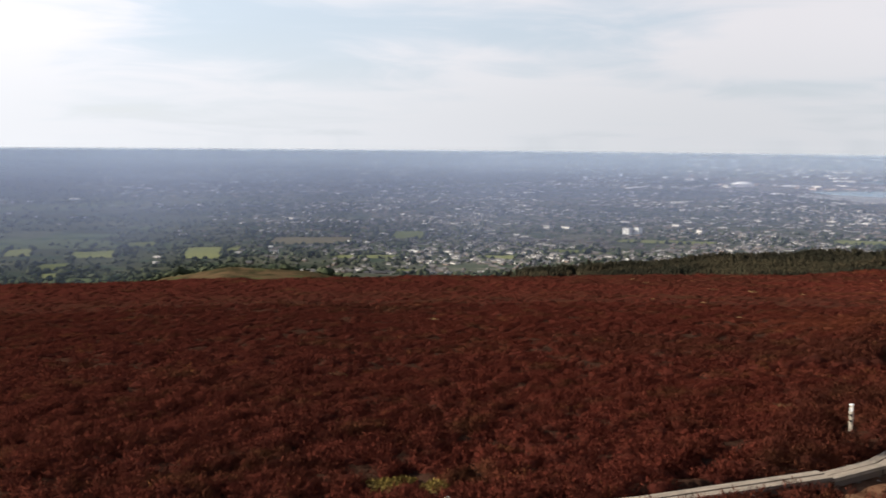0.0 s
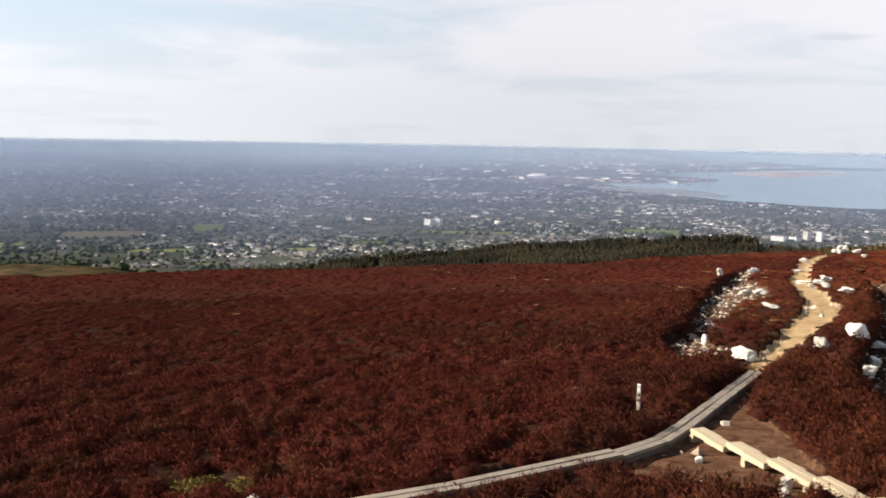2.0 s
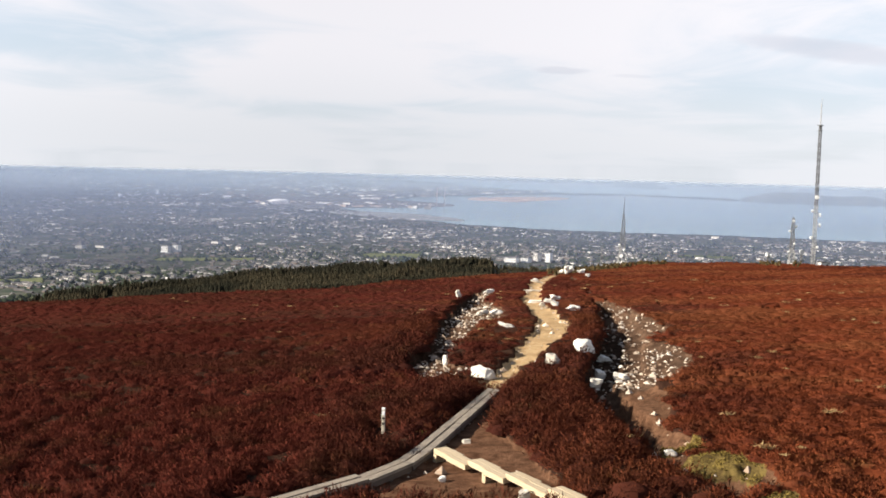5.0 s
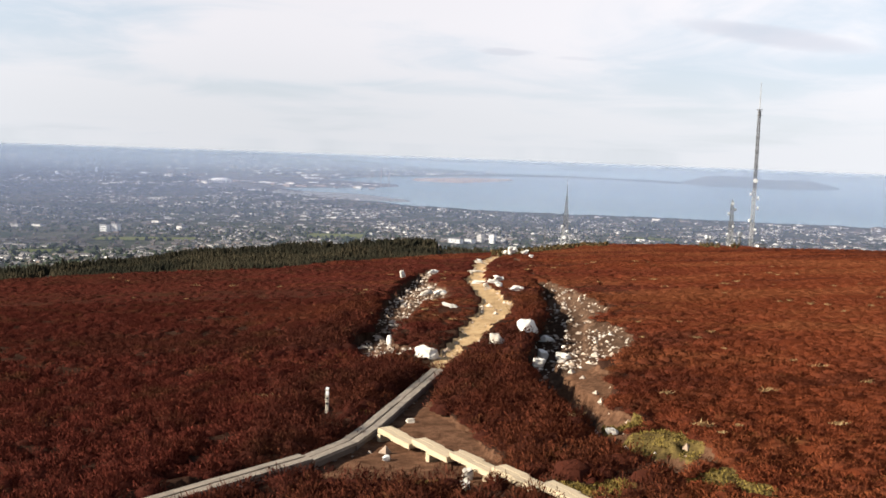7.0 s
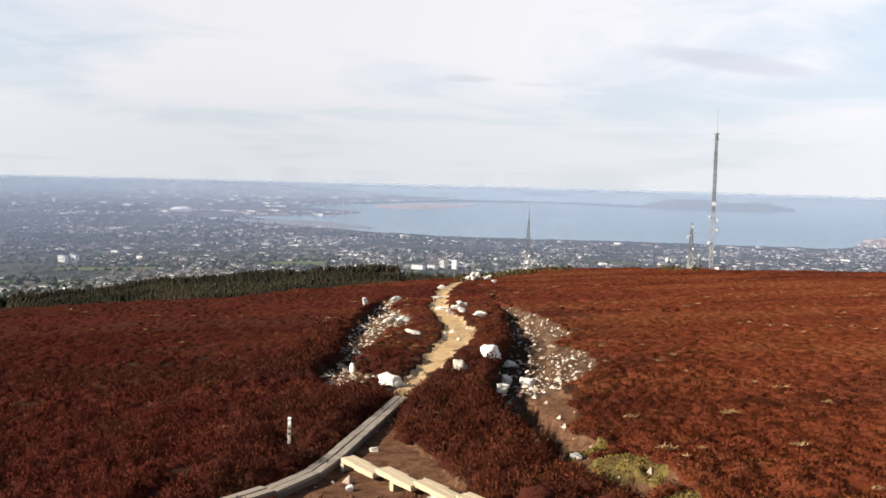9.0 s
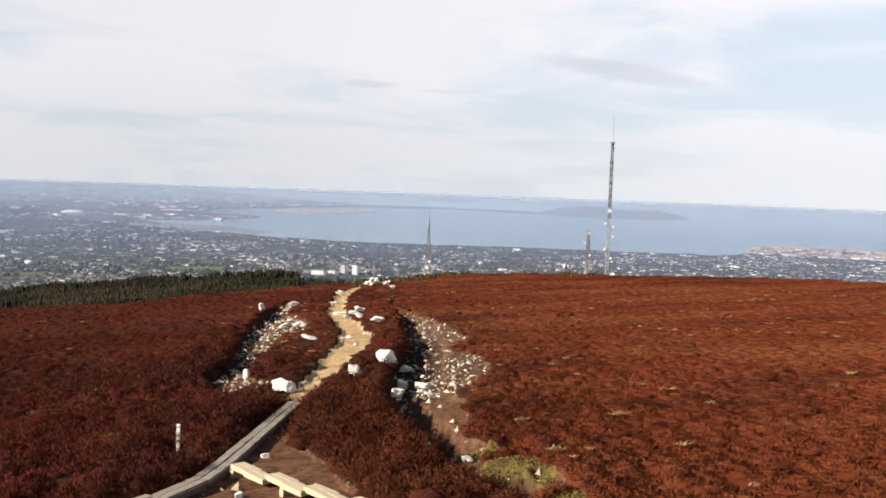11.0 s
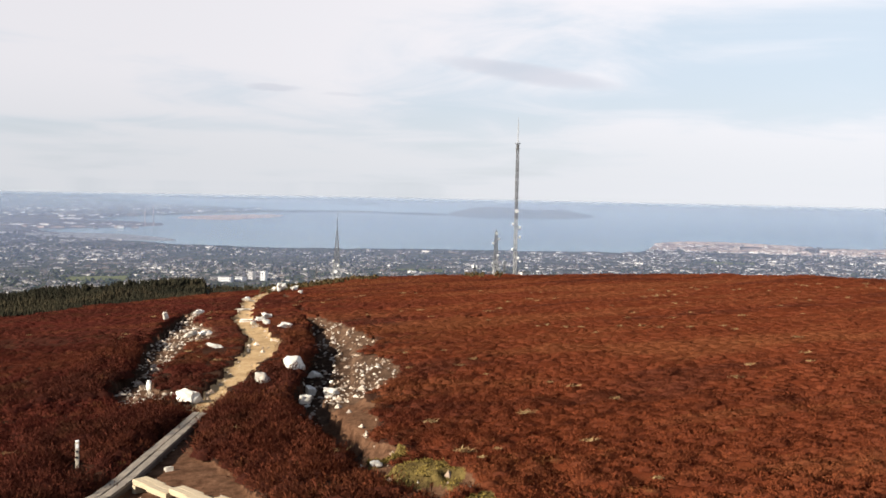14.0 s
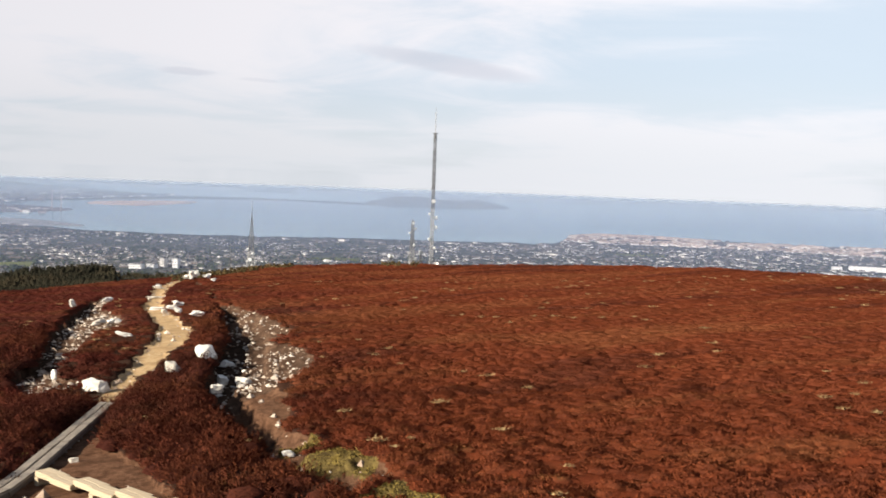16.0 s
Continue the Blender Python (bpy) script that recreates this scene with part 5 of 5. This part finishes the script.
def build_conifer(seed):
    rng = np.random.default_rng(seed)
    thing = empty("conifer_tree", Matrix.Identity(4), "dark green conifer at the edge of the plantation", "tree", "conifers along the plantation edge")
    v, f = conifer_arrays(rng, np.zeros(1), np.zeros(1), np.zeros(1), np.array([9.0]))
    part("crown", mesh_of("crown", v, f, CONIFER, True), CONIFER, thing)
    part("trunk", rod(bmesh.new(), (0, 0, -0.4), (0, 0, 7.5), 0.16, 0.03, 6), BARK, thing)
    return thing


def plant_edge():
    rng = random.Random(5)
    kinds = [build_conifer(s) for s in (1, 2, 3)]
    first = {0, 1, 2}
    for i in range(60):
        az = rng.uniform(0.4, 25)
        r = rng.uniform(236, 262)
        x, y = -r * math.sin(radians(az)), r * math.cos(radians(az))
        s = rng.uniform(0.35, 0.6)
        m = Matrix.Translation((x, y, float(ground_z(x, y)))) @ pose(0, 0, 0, 0, 0, rng.uniform(0, 360)) @ Matrix.Scale(s, 4)
        if i in first:
            kinds[i].matrix_world = m
        else:
            copy_thing(kinds[i % 3], m)


plant_edge()


# ---- the plain ----
def gable_houses(name, label, x, y, z, w, d, h, turn, wall, roof, pitch=0.38):
    """Many small houses with ridged roofs."""
    n = len(x)
    lx = np.array([-1, 1, 1, -1, -1, 1, 1, -1, -1, 1]) * 0.5
    ly = np.array([-1, -1, 1, 1, -1, -1, 1, 1, 0, 0]) * 0.5
    lz = np.array([0, 0, 0, 0, 1, 1, 1, 1, 1, 1])
    px, py = lx[None] * w[:, None], ly[None] * d[:, None]
    pz = lz[None] * h[:, None]
    pz[:, 8:] += pitch * d[:, None]
    c, s = np.cos(turn)[:, None], np.sin(turn)[:, None]
    v = np.stack([x[:, None] + px * c - py * s, y[:, None] + px * s + py * c, z[:, None] - 0.6 + pz], -1).reshape(-1, 3)
    k = np.arange(n)[:, None] * 10
    quad = lambda a: k + np.array([a])
    walls = np.concatenate([quad(q) for q in ((0, 1, 5, 4), (1, 2, 6, 5), (2, 3, 7, 6), (3, 0, 4, 7))])
    ends = np.concatenate([quad(q) for q in ((5, 6, 9), (7, 4, 8))])
    roofs = np.concatenate([quad(q) for q in ((4, 5, 9, 8), (6, 7, 8, 9))])
    me = mesh_of(name, v, [walls, ends, roofs], [wall, wall, roof])
    tagged(new(name, me), label, "houses", kind="stuff")


def on_water(x, y):
    az = np.degrees(np.arctan2(-x, y))
    r = np.hypot(x, y)
    shore = np.interp(az, (-64, -41, -36.9, -32.5, -28, -24.9, -24, -15, -7, -2, 2.6, 6, 8.9, 9.6),
                      (2.7, 2.7, 2.76, 2.73, 2.65, 2.86, 3.3, 3.42, 3.45, 3.41, 3.24, 2.89, 2.55, 2.3))
    t = np.tan(np.radians(shore + 0.13))
    g = (PLAIN_D - EDGE_T * EDGE_R) / (EDGE_R - BEND_R)
    near = np.where(PLAIN_D / t > BEND_R, (PLAIN_D + g * BEND_R) / (t + g), PLAIN_D / t)
    return (az < 9.6) & (r > near * np.where(az < -20, 1.0, 0.985))


def scatter(rng, n, r0, r1, power=1.0):
    u = rng.uniform(0, 1, n)
    r = r0 * (r1 / r0) ** (u ** power)
    az = np.radians(rng.uniform(-47, 57, n))
    return -r * np.sin(az), r * np.cos(az), r


def in_field(x, y):
    c = np.zeros(len(x), bool)
    for f in FIELDS:
        c |= inside(x, y, tuple((p.x, p.y) for p in f[0]))
    return c


FIELDS = []
for az0, az1, lo, hi, grassy in ((52.2, 50.7, -6.17, -5.8, True), (49.0, 46.5, -6.38, -6.02, True), (43.1, 40.9, -6.55, -5.92, True), (40.8, 39.8, -6.15, -5.92, True),
                                 (50.6, 49.4, -7.6, -7.1, True), (50.7, 48.9, -6.95, -6.62, True), (46.2, 44.4, -5.82, -5.58, True), (31.6, 29.6, -5.5, -5.08, True), (38.4, 33.7, -5.8, -5.42, False),
                                 (32.4, 29.6, -7.5, -7.24, True), (27.0, 24.5, -6.6, -6.4, True), (19.0, 13.5, -5.52, -5.35, True), (7.8, 4.3, -5.22, -4.98, True), (23.0, 20.5, -6.2, -6.0, True),
                                 (35.0, 31.0, -6.6, -6.42, True), (-10.0, -13.0, -4.65, -4.5, True), (-27, -30, -3.75, -3.65, True)):
    corners = [reach(az0, lo), reach(az1, lo - 0.02), reach(az1 - 0.2, hi), reach(az0 - 0.4, hi - 0.02)]
    FIELDS.append((corners, grassy))


def build_fields():
    for corners, grassy in FIELDS:
        bm = bmesh.new()
        c = sum(corners, Vector()) / 4
        outline = []
        for i in range(4):
            a, b = corners[i], corners[(i + 1) % 4]
            for k in range(4):
                p = a.lerp(b, k / 4)
                outline.append(p.lerp(c, random.uniform(-0.06, 0.08)))
        vs = [bm.verts.new((p.x, p.y, float(ground_z(p.x, p.y)) + 0.35)) for p in outline]
        bm.faces.new(vs)
        bmesh.ops.recalc_face_normals(bm, faces=bm.faces)
        me = bpy.data.meshes.new("field")
        bm.to_mesh(me)
        bm.free()
        me.materials.append(GRASS if grassy else FALLOW)
        tagged(new("field", me), "bright green pasture on the plain" if grassy else "brown tilled field on the plain", "field", kind="structure")


build_fields()


def build_town():
    rng = np.random.default_rng(21)
    kinds = (("pale_houses", "rows of pale rendered houses across the plain", 28000, RENDERED, SLATE, 1.0),
             ("brick_houses", "rows of brown brick houses across the plain", 15000, BRICK, SLATE, 1.0),
             ("long_sheds", "long pale roofed sheds and blocks across the plain", 900, RENDERED, RENDERED, 2.4))
    for name, label, n, wall, roof, grow in kinds:
        x, y, r = scatter(rng, n, 780, 4860, 0.88)
        # estates: rows turned one way, with gaps between them
        turn = np.arctan2(-x, y) + np.floor(vnoise(x / 170, y / 170, 81) * 5) * 0.32 - 1.05 + rng.normal(0, 0.10, n)
        keep = (rng.uniform(0, 1, n) < town_cover(x, y) * 1.25 - 0.22) & ~on_water(x, y) & ~in_field(x, y)
        if wall is RENDERED:
            keep &= fbm(x / 110, y / 110, 85, 3) > 0.50 - 0.05 * grow - 0.14 * np.clip((x / y - 0.3) / 0.15, 0, 1)
        step = 16.0
        c, s = np.cos(turn), np.sin(turn)
        across = -x * s + y * c
        shift = np.round(across / step) * step - across
        x, y = x - shift * s, y + shift * c
        x, y, r, turn = x[keep], y[keep], r[keep], turn[keep]
        m = len(x)
        far = 1 + np.clip((r - 1400) / 2600, 0, 1) * 0.9
        w = (2.4 + 7 * rng.uniform(0, 1, m) ** 2) * grow ** 0.7 * far
        d = rng.uniform(2.6, 4.2, m) * (1 + 0.5 * (grow - 1)) * far
        h = rng.uniform(0.9, 1.7, m) * (1 + 0.25 * (grow - 1)) * far
        gable_houses(name, label, x, y, ground_z(x, y), w, d, h, turn, wall, roof, 0.38 if grow < 2 else 0.1)


build_town()


def build_far_shore():
    rng = np.random.default_rng(24)
    for name, label, n, wall in (("pale_houses", "pale town along the far shore", 900, RENDERED), ("brick_houses", "brown town along the far shore", 700, BRICK)):
        az = -3 + 18 * rng.uniform(0, 1, n) ** 0.7
        lo = np.interp(az, (-6, -3, 2.6, 6, 9.6, 16), (3900, 3350, 2950, 2620, 2520, 2520))
        r = lo + (np.interp(az, (-3, 2, 9), (120, 700, 2100))) * rng.uniform(0.02, 1, n)
        x, y = -r * np.sin(np.radians(az)), r * np.cos(np.radians(az))
        keep = fbm(x / 160, y / 160, 87, 3) > 0.45
        x, y, r = x[keep], y[keep], r[keep]
        m = len(x)
        turn = np.arctan2(-x, y) - rng.uniform(0.2, 0.9, m)
        gable_houses(name, label, x, y, ground_z(x, y) + 4.5, rng.uniform(8, 24, m), rng.uniform(5, 9, m), rng.uniform(2.5, 4.5, m), turn, wall, SLATE)


build_far_shore()


def build_shore_town():
    """The seaside town and its harbour on the near point."""
    rng = np.random.default_rng(27)
    n = 1500
    az = -23.5 - 24 * rng.uniform(0, 1, n) ** 1.2
    el = -2.72 - 0.42 * rng.uniform(0, 1, n) ** 1.4
    p = [reach(a, e) for a, e in zip(az, el)]
    x, y = np.array([q.x for q in p]), np.array([q.y for q in p])
    keep = ~on_water(x, y) & (fbm(x / 60, y / 60, 88, 3) > 0.42)
    x, y = x[keep], y[keep]
    m = len(x)
    gable_houses("seaside_houses", "pale seaside town along the near shore", x, y, ground_z(x, y), rng.uniform(5, 17, m), rng.uniform(4, 7, m), rng.uniform(1.6, 3.4, m),
                 np.arctan2(-x, y) + rng.normal(0, 0.4, m), RENDERED, TILES)


build_shore_town()


def build_trees_far():
    rng = np.random.default_rng(31)
    n = 52000
    x, y, r = scatter(rng, n, 470, 4880, 0.80)
    wood = fbm(x / 150, y / 150, 101, 4)
    keep = ((r > 850) | (np.degrees(np.arctan2(-x, y)) > 23)) & (rng.uniform(0, 1, n) < np.clip((wood - 0.42) * 6 + 0.8 * np.clip((-x / y - 0.5) * 2, 0, 0.5), 0.03, 1)) & ~on_water(x, y) & ~in_field(x, y) & ((x / y < 0.34) | (rng.uniform(0, 1, n) < np.where(r > 1900, 0.12, 0.35)))
    x, y, r = x[keep], y[keep], r[keep]
    # hedges round the fields
    hx, hy = [], []
    for corners, _ in FIELDS:
        for a, b in zip(corners, corners[1:] + corners[:1]):
            for k in range(int((b - a).length / 5)):
                p = a.lerp(b, rng.uniform(0, 1))
                hx.append(p.x), hy.append(p.y)
    x, y = np.concatenate([x, hx]), np.concatenate([y, hy])
    r = np.hypot(x, y)
    m = len(x)
    s = (1.1 + 2.3 * rng.uniform(0, 1, m) ** 2) * (1 + np.clip((r - 1400) / 2600, 0, 1) * 0.9)
    phi = (1 + 5 ** 0.5) / 2
    ico = np.array([(-1, phi, 0), (1, phi, 0), (-1, -phi, 0), (1, -phi, 0), (0, -1, phi), (0, 1, phi), (0, -1, -phi), (0, 1, -phi), (phi, 0, -1), (phi, 0, 1), (-phi, 0, -1), (-phi, 0, 1)]) / 1.9
    tri = np.array([(0, 11, 5), (0, 5, 1), (0, 1, 7), (0, 7, 10), (0, 10, 11), (1, 5, 9), (5, 11, 4), (11, 10, 2), (10, 7, 6), (7, 1, 8), (3, 9, 4), (3, 4, 2), (3, 2, 6), (3, 6, 8), (3, 8, 9), (4, 9, 5), (2, 4, 11), (6, 2, 10), (8, 6, 7), (9, 8, 1)])
    v = ico[None] * s[:, None, None] * rng.uniform(0.55, 1.35, (m, 12, 1)) * np.array([1, 1, 0.8])
    v += np.stack([x, y, ground_z(x, y) + s * 0.5], -1)[:, None]
    f = (np.arange(m)[:, None, None] * 12 + tri[None]).reshape(-1, 3)
    tagged(new("lowland_trees", mesh_of("lowland_trees", v.reshape(-1, 3), f, LEAF)), "dark green garden trees, hedges and copses on the plain", "trees", kind="stuff")


build_trees_far()


# ---- buildings that stand out ----
def build_block(name, label, az, el, w, d, h, turn, floors=0, bays=0, wall=None, roof_kind="flat", category="building"):
    p = reach(az, el)
    thing = empty(name, Matrix.Translation((p.x, p.y, p.z - 0.5)) @ pose(0, 0, 0, 0, 0, az + turn), label, category)
    part("wall", block(w, d, h, (0, 0, 0), 0.08), wall or WHITE, thing)
    if roof_kind == "flat":
        part("roof", block(w + 0.5, d + 0.5, 0.5, (0, 0, h), 0.05), SLATE, thing)
    elif roof_kind == "dome":
        bm = bmesh.new()
        bmesh.ops.create_uvsphere(bm, u_segments=24, v_segments=12, radius=1)
        bmesh.ops.bisect_plane(bm, geom=bm.verts[:] + bm.edges[:] + bm.faces[:], plane_co=(0, 0, 0), plane_no=(0, 0, -1), clear_outer=True)
        bmesh.ops.transform(bm, matrix=Matrix.Translation((0, 0, h)) @ Matrix.Diagonal((w * 0.5, d * 0.5, h * 0.7, 1)), verts=bm.verts)
        part("roof", bm, WHITE, thing, "curved white roof")
    elif roof_kind == "peak":
        bm = bmesh.new()
        bmesh.ops.create_cone(bm, cap_ends=True, segments=4, radius1=w * 0.72, radius2=0.3, depth=h, matrix=Matrix.Translation((0, 0, h * 1.5)) @ pose(0, 0, 0, 0, 0, 45))
        part("roof", bm, SLATE, thing, "steep pointed roof")
    for i in range(floors):
        for j in range(bays):
            bw, fh = w / bays, h / floors
            part("window", block(bw * 0.55, 0.12, fh * 0.5, (-w / 2 + bw * (j + 0.5), -d / 2 - 0.03, fh * (i + 0.3))), GLASS_DARK, thing)
    return thing


build_block("apartment_block", "white slab block of flats standing over the suburbs", 18.2, -5.08, 9, 7, 8.5, -38, 4, 4)
build_block("apartment_block", "cream slab block of flats standing over the suburbs", 17.65, -5.08, 8, 7, 9.5, -34, 4, 3)
build_block("stadium", "large white curved stadium roof near the docks", 12.15, -2.36, 46, 30, 8, 0, roof_kind="dome", category="stadium")
build_block("domed_hall", "small white domed building catching the sun", 20.6, -2.12, 8, 8, 6, 0, roof_kind="dome")
build_block("domed_hall", "small white domed building catching the sun", 18.66, -1.9, 8, 8, 7, 0, roof_kind="dome")
build_block("tower_block", "pale grey tower block behind the brow", -3.02, -5.24, 6.5, 6, 11.5, -32, 6, 3)
build_block("tower_block", "grey tower block behind the brow", -2.36, -5.2, 6, 6, 10.5, -40, 5, 3, RENDERED)
build_block("office_block", "low white office block behind the plantation", -0.95, -5.3, 15, 8, 6.0, -28, 3, 6)
build_block("office_block", "low white office block behind the plantation", -1.75, -5.27, 10, 8, 5.4, -36, 2, 5)
build_block("pointed_hall", "pale building with a steep pointed roof", 22.6, -4.86, 9, 9, 5.0, -30, 2, 4, RENDERED, "peak")
build_block("warehouse", "long white warehouse on the plain", -40.5, -3.86, 56, 14, 7.5, 4, 0, 0, WHITE)
build_block("warehouse", "short white warehouse on the plain", -38.9, -3.86, 14, 10, 5, 4, 0, 0, WHITE)
DOCK = random.Random(77)
for k in range(34):
    az = 3.4 + 10.6 * (k + DOCK.random()) / 34
    dim, low = 9 + 20 * DOCK.random() ** 2, 3.6 + 4.0 * DOCK.random()
    build_block("dock_shed", ("long pale dock shed on the harbour land", "low brick dock shed on the harbour land", "white dock shed on the harbour land")[k % 3], az, -2.47 + 0.24 * DOCK.random(), dim, 9, low,
                DOCK.uniform(-50, 20), 0, 0, (RENDERED, TILES, WHITE)[k % 3], category="shed")
for az, el, w, h in ((-12.1, -3.55, 24, 5), (26.5, -4.1, 30, 3), (24.0, -3.6, 34, 4), (8.9, -3.35, 22, 5), (6.1, -3.5, 18, 5), (21.5, -4.8, 20, 4), (15.5, -4.6, 16, 6), (14.2, -4.9, 14, 6),
                     (-24, -3.9, 26, 4), (-28, -3.6, 20, 5), (-31, -3.7, 24, 5), (-35, -3.5, 30, 4), (34.5, -3.0, 40, 4), (29.0, -4.3, 22, 3), (33.5, -5.7, 18, 4), (37.0, -4.4, 26, 4)):
    build_block("large_hall", "large pale hall among the suburbs", az, el, w * 0.7, 9, h * 0.7, random.uniform(-58, -30), 0, 0, RENDERED, category="hall")


def build_chimney(az):
    p = reach(az, -2.34)
    h = EYE + p.xy.length * math.tan(radians(-1.30)) - p.z
    thing = empty("power_station_chimney", Matrix.Translation((p.x, p.y, p.z - 1)), "tall slim red and white banded chimney by the harbour", "chimney", "harbour chimneys")
    part("shaft", rod(bmesh.new(), (0, 0, 0), (0, 0, h), 1.15, 0.8, 12), TILES, thing)
    for k in range(2):
        part("band", rod(bmesh.new(), (0, 0, h * (0.80 + 0.1 * k)), (0, 0, h * (0.84 + 0.1 * k)), 1.0, 0.96, 12), BRICK, thing, "dull red painted band")


build_chimney(3.36)
build_chimney(2.92)
